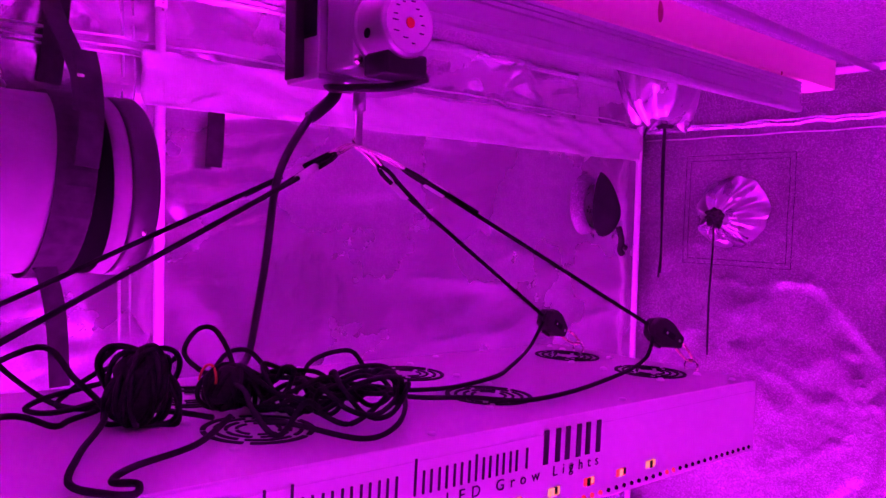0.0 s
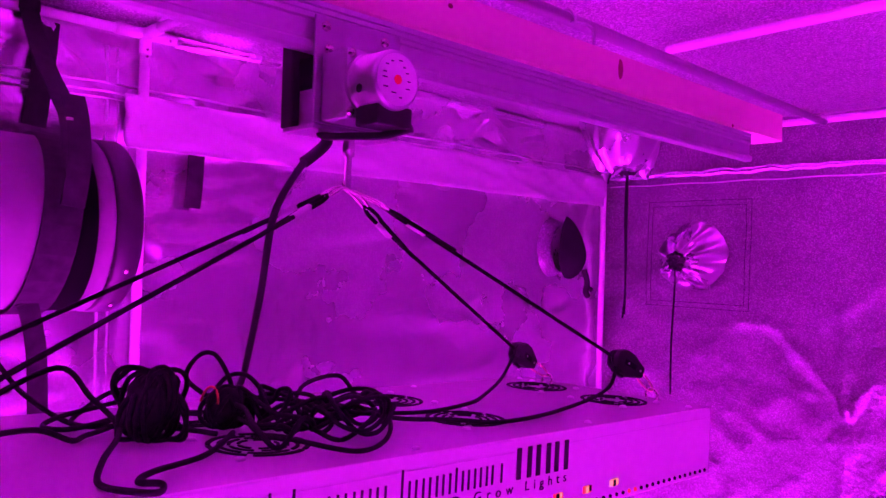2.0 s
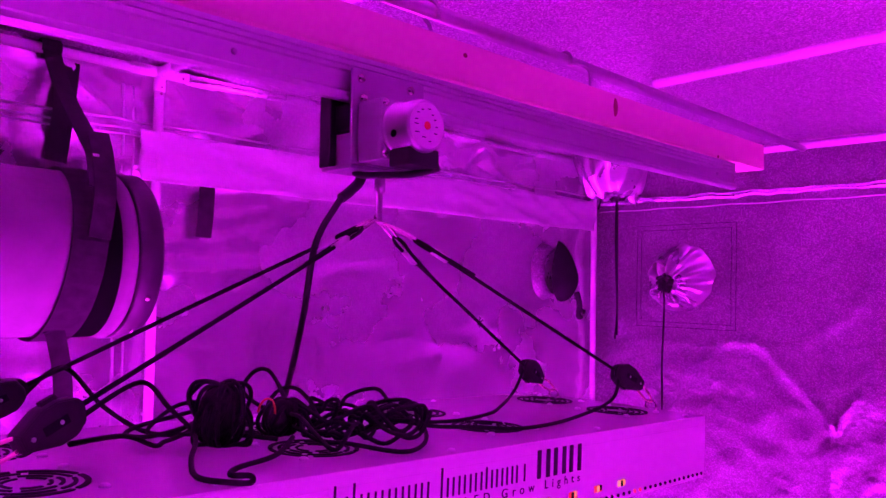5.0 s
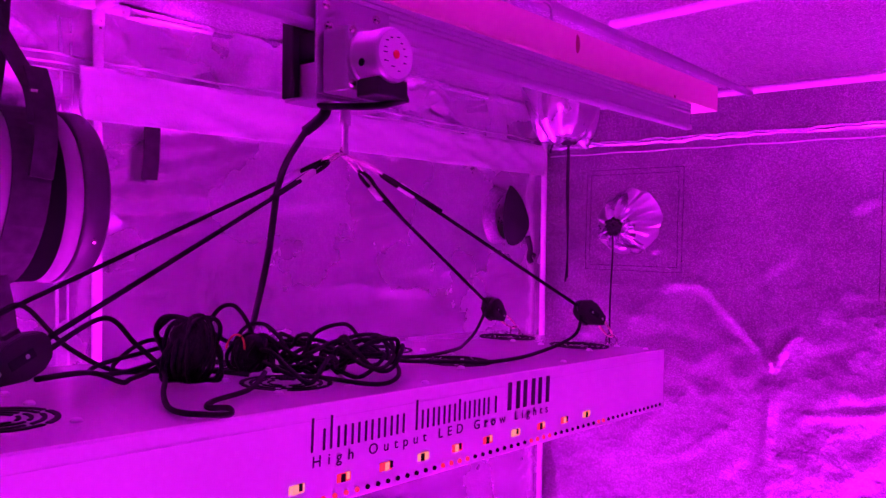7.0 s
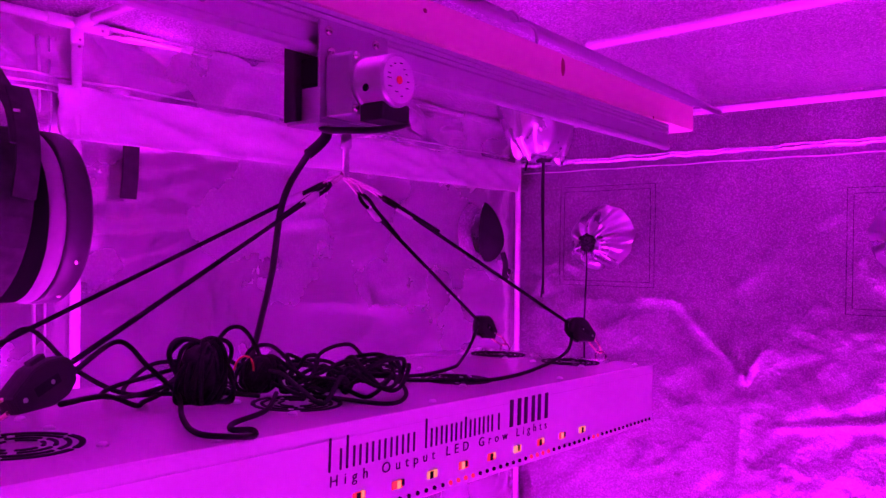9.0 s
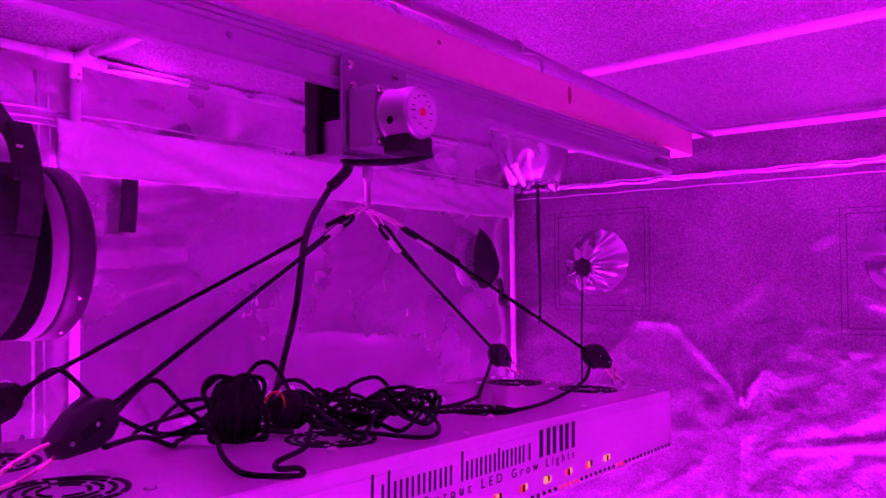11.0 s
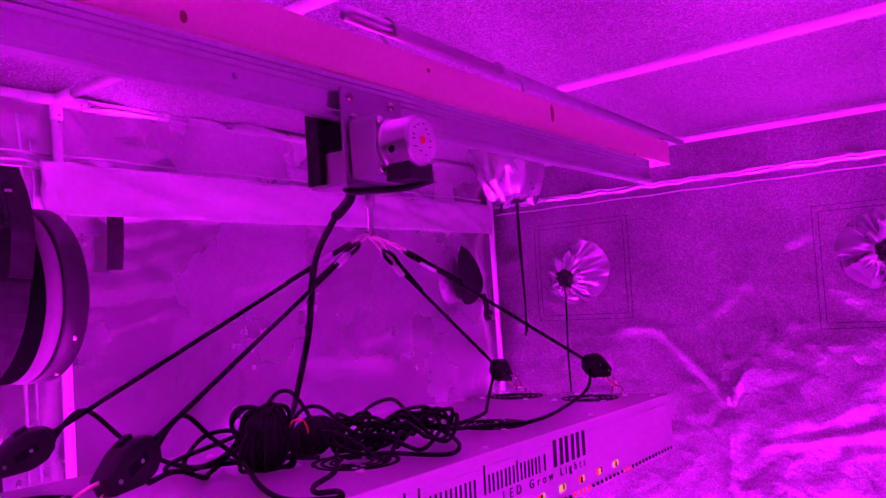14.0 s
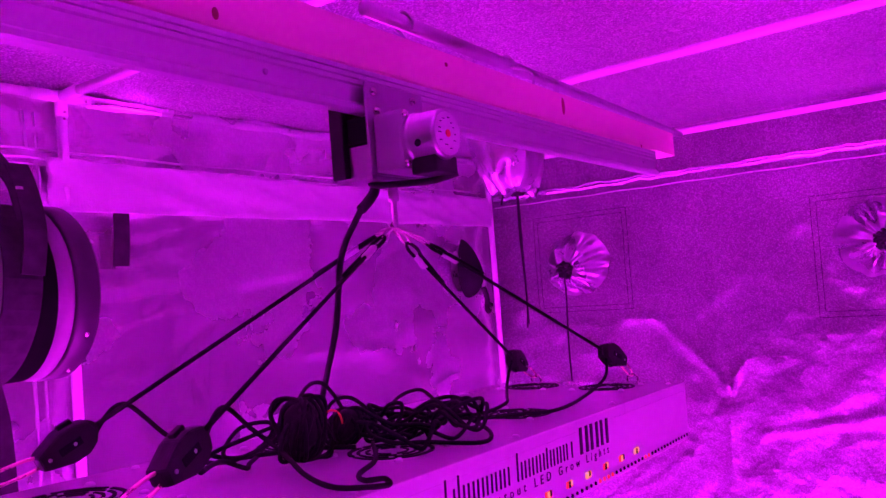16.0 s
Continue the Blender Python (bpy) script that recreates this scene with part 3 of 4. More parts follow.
bm = boxed((X0 + 0.01, 0.530, 1.819), (1.402, 0.600, 1.864), 0.002, seg=2)
part("board", bm, WOOD, beam)
for x, z, a, b in ((0.916, 1.846, 0.0075, 0.014), (0.30, 1.829, 0.004, 0.006), (0.62, 1.850, 0.004, 0.003), (1.22, 1.82, 0.003, 0.003)):
    m = pose(x, 0.5305, z, 90, 0, 8) @ Matrix.Diagonal((a, b, 1, 1))
    part("knot", lathe(bmesh.new(), [(0.0, 0.0014), (0.6, 0.0012), (1.0, 0.0)], m, 18), KNOT, beam, "dark brown knot in the pine", smooth=True)
for x in (0.93, 0.62):
    line = smooth_line([(x, 0.585, 1.86), (x, 0.585, BZ(x) - 0.02), (x, BY(x) + 0.014, BZ(x)), (x, BY(x), BZ(x) + 0.0125), (x, BY(x) - 0.013, BZ(x)), (x, BY(x) - 0.012, BZ(x) - 0.012)], 6)
    tagged(part("screw_hook", tube(bmesh.new(), line, 0.0022, 8), STEEL, smooth=True), "grey screw hook hanging the beam from the bar", "hook", "beam hooks")

rail = thing("mover_rail", pose(0, 0, 0), "grooved aluminium light mover rail under the beam", "rail")
prof = [(0.5200, 1.8125), (0.5200, 1.8085), (0.5215, 1.8075), (0.5200, 1.8060), (0.5200, 1.8030), (0.5215, 1.8020), (0.5200, 1.8005), (0.5200, 1.7975),
        (0.5225, 1.7960), (0.5225, 1.7800), (0.5200, 1.7785), (0.5180, 1.7770), (0.5180, 1.7725), (0.5200, 1.7700), (0.5290, 1.7700), (0.5290, 1.7745),
        (0.5340, 1.7760), (0.5365, 1.7800), (0.5365, 1.8125)]
bm = bmesh.new()
ends = [[bm.verts.new((x, y, z)) for y, z in prof] for x in (X0 + 0.02, 1.262)]
for k in range(len(prof)):
    j = (k + 1) % len(prof)
    bm.faces.new((ends[0][k], ends[0][j], ends[1][j], ends[1][k]))
bm.faces.new(ends[0][::-1])
bm.faces.new(ends[1])
bmesh.ops.recalc_face_normals(bm, faces=bm.faces)
part("extrusion", bm, ALU, rail)
for x in (0.08, 0.34, 1.20):
    part("screw", lathe(bmesh.new(), [(0.0, 0.002), (0.002, 0.0018), (0.003, 0.0)], pose(x, 0.5225, 1.789, 90, 0, 0), 10), STEEL, rail)

# ---- the light mover's motor ----
mover = thing("light_mover", pose(0, 0, 0), "light mover motor hung on the aluminium rail", "motor")
bm = boxed((0.4535, 0.5125, 1.712), (0.5425, 0.5155, 1.799), 0.0012)
part("front_plate", bm, STEEL, mover, "grey steel mounting plate")
bm = boxed((0.4535, 0.512, 1.7075), (0.5425, 0.556, 1.7115), 0.001)
part("bottom_flange", bm, STEEL, mover)
bm = boxed((0.4610, 0.5165, 1.7125), (0.540, 0.5445, 1.742), 0.001)
box(bm, (0.475, 0.5165, 1.7425), (0.540, 0.538, 1.768), 0.001)
part("housing", bm, STEEL, mover)
# solid block, its dark colour standing in for the opening's shade
bm = boxed((0.4600, 0.5165, 1.7435), (0.474, 0.545, 1.7690), 0.002)
part("drive_wheel_gap", bm, DARK, mover, "solid dark block for the shade in the drive wheel gap")
bm = boxed((0.4545, 0.5455, 1.7115), (0.5455, 0.5620, 1.784), 0.002)
part("back_plate", bm, BLACK, mover, "black back cover")
bm = boxed((0.459, 0.478, 1.7125), (0.524, 0.512, 1.768), 0.004)
part("gearbox", bm, STEEL, mover)
can = pose(0.482, 0.4785, 1.741, 90, 0, 0)
bm = lathe(bmesh.new(), [(0.0, 0.0), (0.0245, 0.0), (0.0245, 0.004), (0.0232, 0.0055), (0.0232, 0.030), (0.0222, 0.0325), (0.0205, 0.0335), (0.0, 0.0335)], can, 44)
can_ob = part("motor_can", bm, STEEL, mover, "round grey motor can", smooth=False)
for f in can_ob.data.polygons:
    f.use_smooth = abs(f.normal.y) < 0.5
bm = lathe(bmesh.new(), [(0.0, 0.0338), (0.0200, 0.0338), (0.0200, 0.0343), (0.0, 0.0343)], can, 40)
face = part("label_disc", bm, PLATE, can_ob, "pale round rating label")
part("red_dot", lathe(bmesh.new(), [(0.0, 0.0349), (0.0036, 0.0349), (0.0036, 0.0342)], can, 20), RED, can_ob)
bm = bmesh.new()
rnd = random.Random(4)
for r, z in ((-0.011, 0.010), (-0.006, 0.013), (0.002, 0.0145), (0.006, 0.010), (0.009, 0.006), (-0.013, 0.004), (-0.013, 0.0), (-0.012, -0.007), (-0.004, -0.0105), (0.003, -0.0135), (0.010, -0.006), (0.011, 0.0)):
    w = rnd.uniform(0.002, 0.005)
    box(bm, (0.482 + r - w / 2, 0.4434, 1.741 + z - 0.00035), (0.482 + r + w / 2, 0.4441, 1.741 + z + 0.00035))
part("label_print", bm, PRINT, can_ob)
for x, z in ((0.463, 1.790), (0.524, 1.790), (0.466, 1.772)):
    part("bolt", lathe(bmesh.new(), [(0.0, 0.004), (0.003, 0.0036), (0.0042, 0.002), (0.0042, 0.0)], pose(x, 0.5125, z, 90, 0, 0), 12), CHROME, mover)
for x, z in ((0.4635, 1.763), (0.519, 1.763), (0.4635, 1.718)):
    part("bolt", lathe(bmesh.new(), [(0.0, 0.003), (0.0025, 0.0026), (0.0036, 0.0014), (0.0036, 0.0)], pose(x, 0.478, z, 90, 0, 0), 12), CHROME, mover)
part("port_hole", lathe(bmesh.new(), [(0.0, 0.0006), (0.0034, 0.0006), (0.0034, 0.0)], pose(0.4595, 0.462, 1.733, 0, -90, 0), 14), DARK, mover)
part("terminal_box", boxed((0.468, 0.450, 1.7065), (0.503, 0.4775, 1.7225), 0.002), BLACK, mover, "black terminal box")
bm = tube(bmesh.new(), smooth_line([(0.505, 0.452, 1.708), (0.494, 0.475, 1.703), (0.478, 0.50, 1.7025), (0.474, 0.522, 1.704), (0.474, 0.532, 1.7075)], 6), 0.0034, 8)
part("lead", bm, CORD, mover, smooth=True)
part("hanger_rod", lathe(bmesh.new(), [(0.0, 1.664), (0.003, 1.664), (0.003, 1.690), (0.0052, 1.6905), (0.0052, 1.7070), (0.0, 1.7075)], pose(0.499, 0.525, 0), 14), STEEL, mover, smooth=True)

# ---- power cord from the motor ----
bm = tube(bmesh.new(), smooth_line([(0.484, 0.534, 1.7065), (0.481, 0.534, 1.699), (0.470, 0.534, 1.689), (0.461, 0.535, 1.682)], 6), 0.0050, 10)
cord = thing("power_cord", pose(0, 0, 0), "black rubber power cord hanging from the motor", "cable")
part("strain_relief", bm, CORD, cord, smooth=True)
bm = tube(bmesh.new(), smooth_line([(0.463, 0.535, 1.684), (0.455, 0.537, 1.672), (0.447, 0.545, 1.652), (0.441, 0.549, 1.628), (0.438, 0.556, 1.576), (0.441, 0.575, 1.53), (0.442, 0.588, 1.499), (0.430, 0.582, 1.489), (0.405, 0.560, 1.489)], 7), 0.0031, 10)
part("cable", bm, CORD, cord, smooth=True)

# ---- the grow light ----
LX, LY, LH = 0.400, 0.123, 0.068
lamp = thing("grow_light", LAMP_POSE, "long white diode grow light hanging on ropes, switched on", "grow light")
FANS = [(x, y) for y in (-0.047, 0.055) for x in (0.337, 0.115, -0.083, -0.283)]
body = boxed((-LX, -LY, 0), (LX, LY, LH), 0.0016, seg=2)
part("housing", body, WHITE, lamp, "white powder-coated steel case")
part("seam_line", boxed((-LX - 0.0004, -LY - 0.0004, LH - 0.0105), (LX + 0.0004, -LY + 0.002, LH - 0.0101)), WHITE, lamp)


def grille(x, y):
    """Dark slots of a fan guard: three broken rings and the four spokes between them."""
    bm = bmesh.new()
    n = 72
    for r0, r1, gap, turn in ((0.0306, 0.0340, 0.10, 0.2), (0.0245, 0.0270, 0.14, 0.0), (0.0180, 0.0202, 0.20, 0.3), (0.0120, 0.0140, 0.3, 0.1)):
        for q in range(5):
            t0, t1 = turn + q * 2 * math.pi / 5 + gap, turn + (q + 1) * 2 * math.pi / 5 - gap * 0.2
            steps = 9
            ring = []
            for k in range(steps + 1):
                t = t0 + (t1 - t0) * k / steps
                ring.append([bm.verts.new((x + r * math.cos(t), y + r * math.sin(t), z)) for r, z in ((r0, LH + 0.0008), (r1, LH + 0.0008), (r1, LH - 0.003), (r0, LH - 0.003))])
            for a, b in zip(ring, ring[1:]):
                bm.faces.new((a[0], a[1], b[1], b[0]))
                bm.faces.new((a[1], a[2], b[2], b[1]))
                bm.faces.new((a[3], a[0], b[0], b[3]))
            bm.faces.new(ring[0])
            bm.faces.new(ring[-1][::-1])
    bmesh.ops.recalc_face_normals(bm, faces=bm.faces)
    g = part("fan_grille", bm, DARK, lamp, "dark slots of a cooling fan")
    for sx, sy in ((-1, -1), (1, -1), (1, 1), (-1, 1)):
        part("fan_screw", lathe(bmesh.new(), [(0.0, 0.0026), (0.0022, 0.0022), (0.0034, 0.0012), (0.0036, 0.0)], pose(x + sx * 0.0315, y + sy * 0.0315, LH), 12), STEEL, g)


for x, y in FANS:
    grille(x, y)
for x in (-0.38, -0.2, 0.0, 0.2, 0.375):
    for y in (-LY + 0.012, LY - 0.012):
        part("case_screw", lathe(bmesh.new(), [(0.0, 0.0022), (0.002, 0.0018), (0.003, 0.0008), (0.0032, 0.0)], pose(x, y, LH), 12), STEEL, lamp)
# the front: a band of name print as plain strokes, small lettering, lit slots and a row of holes
FY = -LY - 0.0006


def stroke(bm, x, z, w, h, lean=0.0):
    m = pose(x, FY, z, 0, lean, 0)
    return box(bm, (-w / 2, -0.0004, 0), (w / 2, 0.0006, h), 0, m)


NAME0 = 0.333 - 0.456
bm = bmesh.new()
x = NAME0
for k, h in enumerate((22, 22, 14, 14, 14, 14, 14, 0, 22, 14, 14, 14, 17, 14, 14, 14)):
    w = 0.0125 if k not in (0, 15) else 0.016
    if h:
        stroke(bm, x + 0.002, 0.0375, 0.0013, h * 0.001)
        stroke(bm, x + w - 0.004, 0.0375, 0.0013, min(h, 14) * 0.001)
        x += w
    else:
        x += 0.008
part("name_print", bm, PRINT, lamp, "thin dark print strokes")
bm = bmesh.new()
for k in range(3):
    x = 0.5475 - 0.456 + k * 0.0232
    stroke(bm, x + 0.0035, 0.037, 0.0046, 0.0235)
    stroke(bm, x + 0.0160, 0.037, 0.0046, 0.0235)
part("bold_print", bm, PRINT, lamp, "bold dark print blocks")
txt = bpy.data.curves.new("small_lettering", "FONT")
txt.body, txt.size, txt.extrude, txt.space_character = "High Output LED Grow Lights", 0.0105, 0.0002, 1.9
txt_ob = new("small_lettering_curve", txt)
bpy.context.view_layer.update()
me = bpy.data.meshes.new_from_object(txt_ob.evaluated_get(bpy.context.evaluated_depsgraph_get()))
bpy.data.objects.remove(txt_ob)
wide = max(v.co.x for v in me.vertices)
me.transform(pose(NAME0 + 0.002, FY, 0.0275, 90, 0, 0) @ Matrix.Diagonal((0.276 / wide, 1, 1, 1)))
me.materials.clear()
me.materials.append(PRINT)
small = new("small_lettering", me)
small.parent = lamp
small["label"] = "small dark lettering High Output LED Grow Lights"
rnd = random.Random(11)
for k in range(10):
    x = 0.324 - 0.456 + 0.0397 * k
    z = 0.0162
    s = part("lit_slot", boxed((x - 0.0062, FY - 0.0002, z - 0.0030), (x + 0.0062, FY + 0.003, z + 0.0030), 0.001), GLOW_RED if k % 3 else GLOW_WARM, lamp, "slot glowing red from the diodes")
    w = rnd.uniform(-0.004, 0.001)
    part("diode_bar", boxed((x + w - 0.0018, FY - 0.0008, z - 0.0027), (x + w + 0.0018, FY + 0.001, z + 0.0027)), DARK if k % 2 else GLOW_WARM, s)
    part("diode_bar", boxed((x + w + 0.003, FY - 0.0008, z - 0.0015), (x + w + 0.0055, FY + 0.001, z + 0.003)), GLOW_WARM if k % 2 else DARK, s)
dot = lathe(bmesh.new(), [(0.0, 0.0006), (0.0017, 0.0006), (0.0019, -0.001)], pose(0, 0, 0, 90, 0, 0), 8)
dots = part("vent_hole", dot, DARK, lamp)
dots.location = (-0.39, FY, 0.0055)
lit = dots.data.copy()
lit.materials.clear()
lit.materials.append(GLOW_RED)
for k in range(1, 79):
    x = -0.39 + 0.01 * k
    o = new("vent_hole", lit if (k // 4) % 3 == 1 and x < 0.27 else dots.data)
    o.parent, o.location = lamp, (x, FY, 0.0055)
bm = boxed((LX - 0.0004, -LY + 0.010, 0.012), (LX + 0.0016, LY - 0.010, 0.052), 0.0005)
part("end_vent", bm, DARK, lamp, "black vent strip on the end")
bm = boxed((-LX + 0.03, -LY + 0.02, -0.003), (LX - 0.03, LY - 0.02, 0.0))
part("diode_board", bm, WHITE, lamp)
EYES = [lamp.matrix_world.inverted() @ Vector(q) for q in ((0.846, 0.436, 1.46), (0.832, 0.566, 1.46), (0.135, 0.444, 1.49), (0.137, 0.603, 1.49))]
for e in EYES:
    bm = tube(bmesh.new(), [(e.x, e.y + 0.007 * math.cos(t), LH + 0.004 + 0.007 * math.sin(t)) for t in [2 * math.pi * k / 18 for k in range(18)]], 0.0014, 8, closed=True)
    part("lifting_eye", bm, CHROME, lamp, smooth=True)

# ---- rope ratchets, hooks and ropes ----
APEX = Vector((0.499, 0.527, 1.668))
inv = LAMP_POSE
EYE_W = [inv @ Vector((e.x, e.y, LH + 0.010)) for e in EYES]


def ratchet(centre, top_dir, eye, label):
    """A black rope ratchet whose long axis runs from the eye towards the apex."""
    z = top_dir.normalized()
    x = Vector((0, 1, 0)).cross(z).normalized()
    y = z.cross(x)
    m = Matrix((x, y, z)).transposed().to_4x4() @ Matrix.Scale(0.64, 4)
    m.translation = centre
    root = thing("rope_ratchet", m, label, "rope ratchet", "rope ratchets")
    out = [(-0.0085, -0.033), (0.0085, -0.033), (0.0205, -0.002), (0.0205, 0.016), (0.013, 0.029), (0.002, 0.033), (-0.013, 0.029), (-0.0195, 0.012), (-0.0195, -0.004)]
    bm = bmesh.new()
    a = [bm.verts.new((u * 0.94, -0.0125, w * 0.96)) for u, w in out]
    b = [bm.verts.new((u, -0.006, w)) for u, w in out]
    c = [bm.verts.new((u, 0.006, w)) for u, w in out]
    d = [bm.verts.new((u * 0.94, 0.0125, w * 0.96)) for u, w in out]
    bm.faces.new(a)
    bm.faces.new(d[::-1])
    for p, q in ((a, b), (b, c), (c, d)):
        for k in range(len(out)):
            j = (k + 1) % len(out)
            bm.faces.new((p[k], q[k], q[j], p[j]))
    bmesh.ops.recalc_face_normals(bm, faces=bm.faces)
    bmesh.ops.bevel(bm, geom=bm.edges[:], offset=0.0011, segments=2, affect="EDGES")
    part("housing", bm, BLACK, root, "moulded black plastic housing")
    part("release_tab", boxed((-0.0235, -0.004, 0.0), (-0.018, 0.004, 0.016), 0.0012), BLACK, root)
    bm = boxed((-0.0045, -0.0136, -0.012), (0.0045, -0.0118, 0.014), 0.0006)
    part("rope_slot", bm, DARK, root, "dark slot over the pulley")
    part("pulley_wheel", lathe(bmesh.new(), [(0.0, -0.0036), (0.013, -0.0036), (0.0105, 0.0), (0.013, 0.0036), (0.0, 0.0036)], pose(0, 0, 0.024, 90, 0, 0), 24), BLACK, root)
    for w in (-0.023, 0.006):
        part("rivet", lathe(bmesh.new(), [(0.0, -0.0142), (0.0022, -0.0136), (0.0022, 0.0136), (0.0, 0.0142)], pose(0, 0, w, 90, 0, 0), 12), STEEL, root)
    e = m.inverted() @ eye
    s = Vector((0.0052, 0, 0))
    lo = Vector((0, 0, -0.026))
    d = e - lo
    line = smooth_line([lo - s, lo + d * 0.3 - s * 1.5, lo + d * 0.75 - s * 1.3, e - s * 0.4, e + s * 0.4, lo + d * 0.75 + s * 1.3, lo + d * 0.3 + s * 1.5, lo + s], 6)
    part("wire_hook", tube(bmesh.new(), line, 0.0020, 8), PINKWIRE, root, "pinkish bent wire hook", smooth=True)
    return m


def straight(a, b, sag=0.0, n=8):
    a, b = Vector(a), Vector(b)
    return [a.lerp(b, i / n) - Vector((0, 0, sag * math.sin(math.pi * i / n))) for i in range(n + 1)]


CENTRES = [Vector((0.805, 0.443, 1.502)), Vector((0.790, 0.569, 1.498)), Vector((0.187, 0.453, 1.518)), Vector((0.197, 0.594, 1.515))]
SPLICE = [Vector((0.566, 0.505, 1.631)), Vector((0.552, 0.534, 1.629)), Vector((0.447, 0.520, 1.638)), Vector((0.452, 0.549, 1.640))]
EXITS = []
for c, e, sp in zip(CENTRES, EYE_W, SPLICE):
    m = ratchet(c, sp - c, e, "black plastic rope ratchet hooked to the grow light")
    start = m @ Vector((0.0, 0, 0.024))
    EXITS.append(m @ Vector((0.010, 0, 0.026)))
    r = thing("hanging_rope", pose(0, 0, 0), "taut black braided hanging rope", "rope", "hanging ropes")
    part("rope", tube(bmesh.new(), straight(start, sp), 0.0018, 8), ROPE, r, smooth=True)
    d = (APEX - sp).normalized()
    w = d.cross(Vector((0, 0, 1))).normalized() * 0.0038
    part("ferrule", tube(bmesh.new(), straight(sp - d * 0.005, sp + d * 0.013, n=2), 0.0052, 12, flat=0.6), PLATE, r, "pale crimped ferrule", smooth=True)
    part("rope_tail", tube(bmesh.new(), straight(sp - d * 0.036 - w * 1.7, sp + d * 0.016 - w, n=4), 0.0019, 8), ROPE, r, smooth=True)
    hook_start = sp + d * 0.036
    part("rope_eye", tube(bmesh.new(), smooth_line([sp + d * 0.012 + w, sp + d * 0.026 + w * 1.3, hook_start, sp + d * 0.026 - w * 1.3, sp + d * 0.012 - w], 5), 0.0018, 8), ROPE, r, smooth=True)
    hk = smooth_line([hook_start - w * 0.9, hook_start + d * 0.014 - w * 1.1, APEX - w * 0.6 + Vector((0, 0, -0.004)), APEX + Vector((0, 0, 0.003)), APEX + w * 0.6 + Vector((0, 0, -0.004)), hook_start + d * 0.014 + w * 1.1, hook_start + w * 0.9, hook_start - d * 0.003], 6)
    part("wire_hook", tube(bmesh.new(), hk, 0.0014, 8), CHROME, r, "bright bent wire hook", smooth=True)

# ---- loose rope tails, lying on the fixture ----
def deck(x, y, h=0.0):
    """A point h above the fixture's top at x, y of the plan."""
    q = LAMP_POSE.inverted() @ Vector((x, y, 1.48))
    return LAMP_POSE @ Vector((q.x, q.y, LH + 0.003 + h))


def loose(points, name="rope_tail", r=0.0018, label="loose black rope tail lying on the grow light", closed=False, mat=ROPE, start=None):
    pts = []
    for x, y, h in points:
        s = min(1, max(0, (0.43 - x) / 0.1)) * min(1, max(0, (y - 0.40) / 0.05))
        pts.append(deck(x - 0.022 + 0.058 * s, y - 0.014 + 0.052 * s, h))
    if start:
        pts = [start.copy()] + pts
    bm = tube(bmesh.new(), smooth_line(pts, 8, closed), r, 8, closed)
    return tagged(part(name, bm, mat, smooth=True), label, "rope", "loose rope tails")


loose([(0.765, 0.572, 0.010), (0.69, 0.53, 0.001), (0.64, 0.502, 0.001), (0.575, 0.487, 0.001), (0.52, 0.488, 0.004), (0.46, 0.478, 0.012)], start=EXITS[1])
loose([(0.790, 0.452, 0.014), (0.70, 0.44, 0.001), (0.60, 0.424, 0.001), (0.565, 0.452, 0.001), (0.52, 0.462, 0.004), (0.48, 0.47, 0.012)], start=EXITS[0])
loose([(0.232, 0.478, 0.044), (0.25, 0.468, 0.026), (0.262, 0.45, 0.008), (0.262, 0.425, 0.002), (0.268, 0.405, 0.001), (0.282, 0.388, 0.001), (0.292, 0.381, 0.001), (0.296, 0.388, 0.003),
       (0.288, 0.397, 0.003), (0.296, 0.408, 0.002), (0.325, 0.418, 0.002), (0.345, 0.436, 0.006)], start=EXITS[2])
loose([(0.215, 0.460, 0.010), (0.238, 0.462, 0.001), (0.25, 0.472, 0.001), (0.275, 0.49, 0.002), (0.30, 0.50, 0.012), (0.32, 0.49, 0.03)], start=CENTRES[2] + Vector((0.012, -0.002, -0.012)))
loose([(0.208, 0.562, 0.048), (0.23, 0.535, 0.02), (0.252, 0.505, 0.003), (0.275, 0.48, 0.003), (0.30, 0.455, 0.004), (0.33, 0.44, 0.003)], start=EXITS[3])
# the knotted coil of slack rope
rnd = random.Random(21)
for k in range(12):
    cx, cy = rnd.uniform(0.375, 0.475), rnd.uniform(0.440, 0.495)
    a, b, tilt, ph = rnd.uniform(0.026, 0.055), rnd.uniform(0.014, 0.034), rnd.uniform(-0.5, 0.5), rnd.uniform(0, 6.28)
    pts = []
    for i in range(9):
        t = ph + 2 * math.pi * i / 9
        u, v = a * math.cos(t) * (1 + rnd.uniform(-0.2, 0.2)), b * math.sin(t) * (1 + rnd.uniform(-0.2, 0.2))
        pts.append((cx + u * math.cos(tilt) - v * math.sin(tilt), cy + u * math.sin(tilt) + v * math.cos(tilt), max(0.0, 0.0012 * k + rnd.uniform(-0.006, 0.020))))
    loose(pts, "rope_coil", 0.0017, "tangled coil of slack black rope", True)
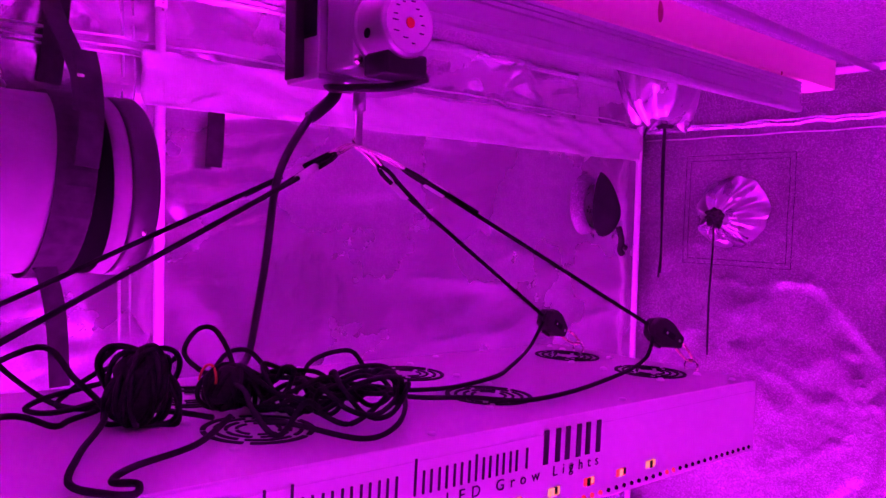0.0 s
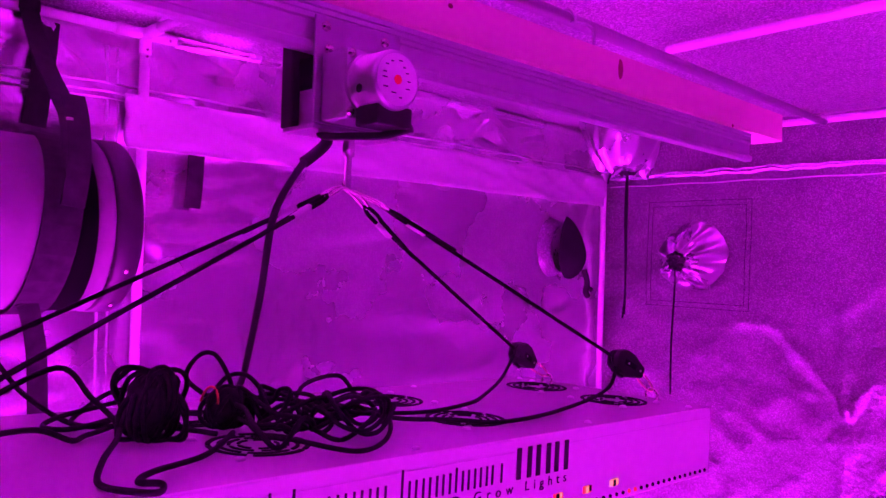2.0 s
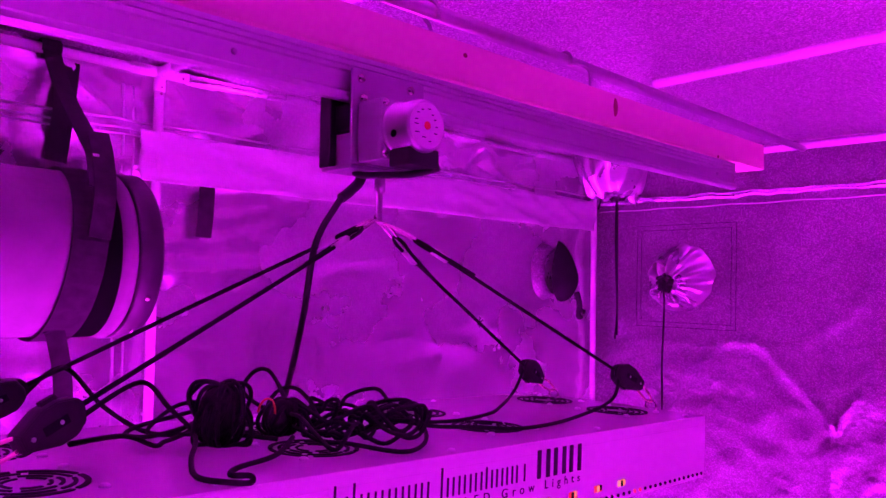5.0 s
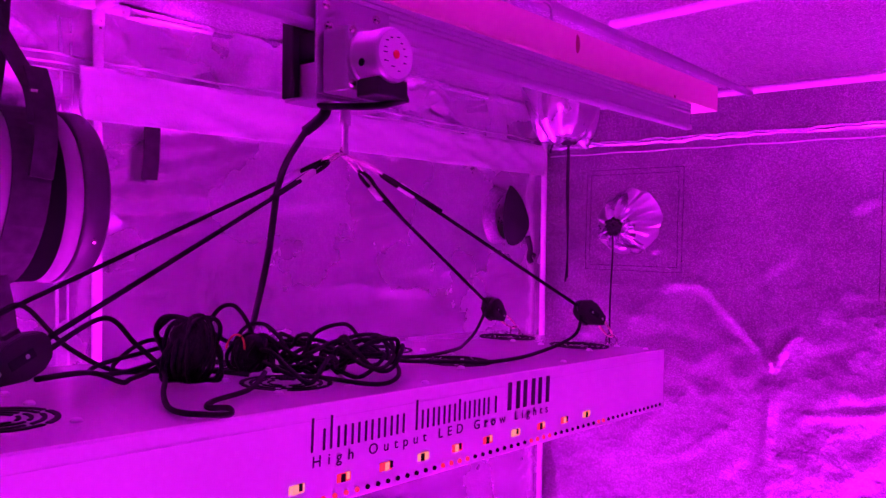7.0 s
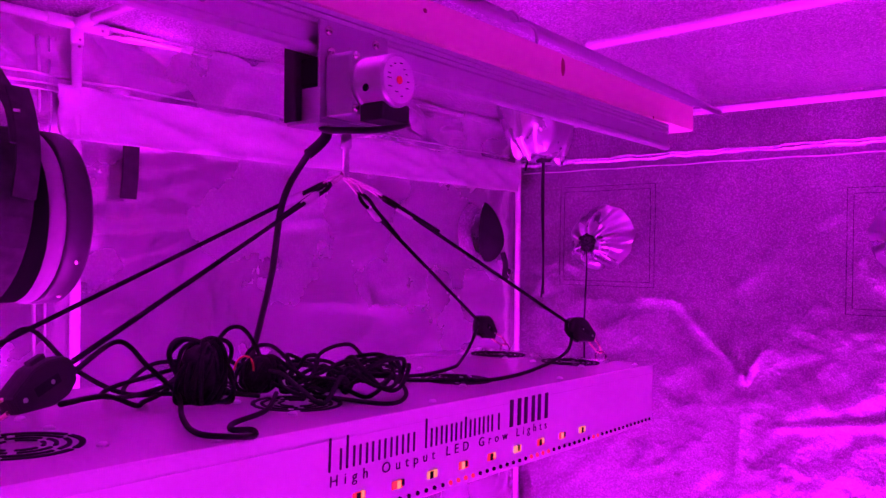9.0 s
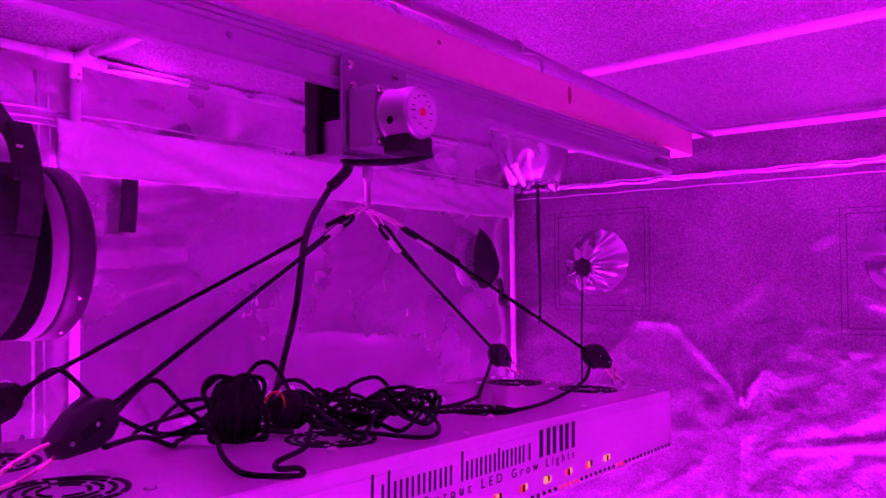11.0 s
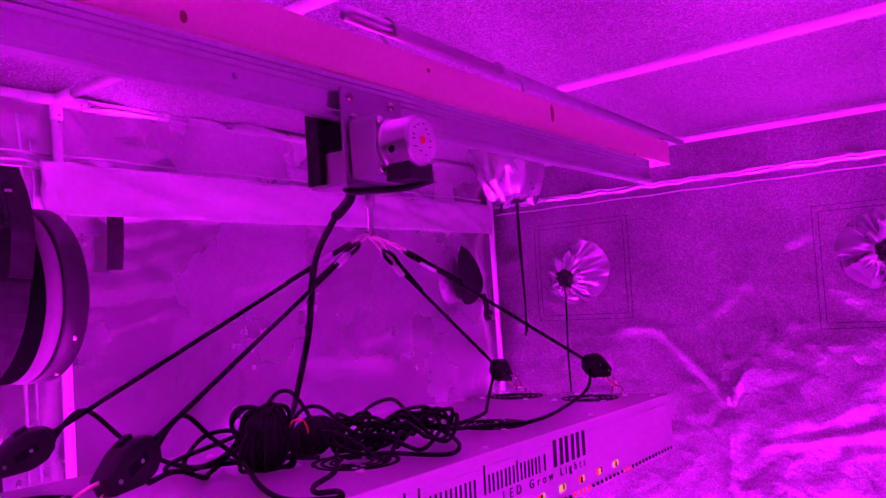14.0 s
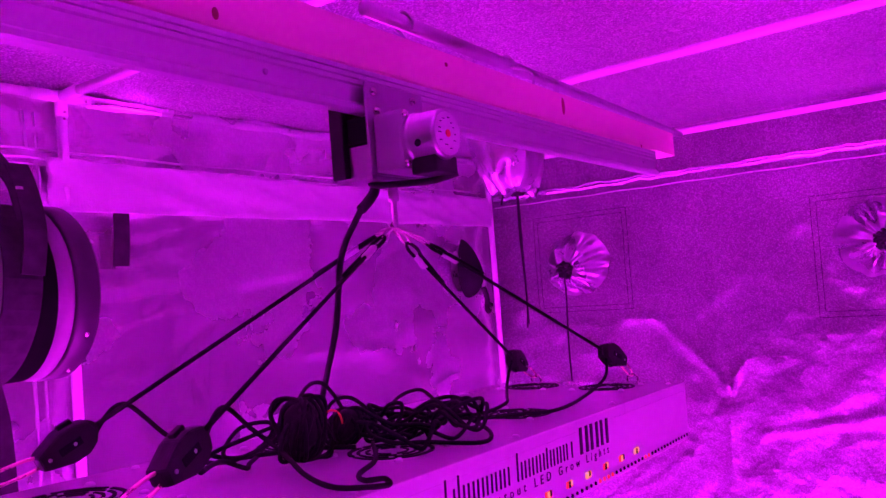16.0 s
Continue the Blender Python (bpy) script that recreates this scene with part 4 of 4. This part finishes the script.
for pts in ([(0.40, 0.43, 0.003), (0.43, 0.402, 0.001), (0.462, 0.412, 0.002), (0.50, 0.45, 0.004), (0.51, 0.475, 0.008), (0.46, 0.49, 0.016), (0.40, 0.485, 0.02), (0.37, 0.46, 0.008), (0.375, 0.44, 0.003)],
            [(0.27, 0.50, 0.014), (0.245, 0.505, 0.008), (0.232, 0.497, 0.004), (0.245, 0.482, 0.004), (0.275, 0.475, 0.012), (0.30, 0.48, 0.024)],
            [(0.285, 0.52, 0.02), (0.262, 0.512, 0.010), (0.25, 0.498, 0.004), (0.265, 0.488, 0.004), (0.29, 0.492, 0.014), (0.3, 0.505, 0.022)],
            [(0.33, 0.50, 0.03), (0.345, 0.505, 0.046), (0.365, 0.505, 0.048), (0.38, 0.50, 0.03), (0.375, 0.49, 0.014), (0.35, 0.488, 0.018)],
            [(0.36, 0.50, 0.012), (0.385, 0.515, 0.030), (0.41, 0.515, 0.034), (0.425, 0.505, 0.020), (0.41, 0.49, 0.012), (0.38, 0.486, 0.010)]):
    loose(pts, "rope_coil", 0.0017, "tangled coil of slack black rope", True)


def bundle(x, y, r, tall, turns, seed, label):
    """Rope wound into a fat hank, lying on the fixture."""
    rnd = random.Random(seed)
    root = thing("rope_hank", LAMP_POSE @ Matrix.Translation(LAMP_POSE.inverted() @ deck(x, y, -0.002)), label, "rope hank", "rope hanks")
    bm = bmesh.new()
    bmesh.ops.create_icosphere(bm, subdivisions=3, radius=1, matrix=Matrix.Translation((0, 0, tall * 0.5)) @ Matrix.Diagonal((r * 0.82, r * 0.75, tall * 0.46, 1)))
    for v in bm.verts:
        v.co += v.normal * 0.006 * noise.noise(v.co * 70)
    part("core", bm, ROPE, root, smooth=True)
    for k in range(turns):
        t0 = rnd.uniform(0, math.pi)
        c, s, lean, big = math.cos(t0), math.sin(t0), rnd.uniform(-0.45, 0.45), rnd.uniform(0.85, 1.12)
        pts = []
        for i in range(12):
            t = 2 * math.pi * i / 12
            u, w = r * math.cos(t) * rnd.uniform(0.86, 1.04), tall * 0.5 * math.sin(t) * rnd.uniform(0.9, 1.0)
            pts.append((big * (u * c + lean * w), big * (u * s * 0.85 - lean * w * 0.6), max(0.002, tall * 0.5 + w * big)))
        part("winding", tube(bmesh.new(), smooth_line(pts, 4, True), 0.0017, 6, True), ROPE, root, smooth=True)
    return root


bundle(0.317, 0.486, 0.0195, 0.047, 16, 5, "black rope wound into a fat hank")
hank = bundle(0.380, 0.500, 0.019, 0.030, 12, 9, "black rope hank held by an orange tie")
bm = tube(bmesh.new(), [(-0.013 + 0.002 * math.sin(t), 0.004 + 0.012 * math.cos(t), 0.018 + 0.012 * math.sin(t)) for t in [0.12 * k for k in range(26)]], 0.0009, 6)
part("orange_tie", bm, ORANGE, hank, "orange wire tie", smooth=True)
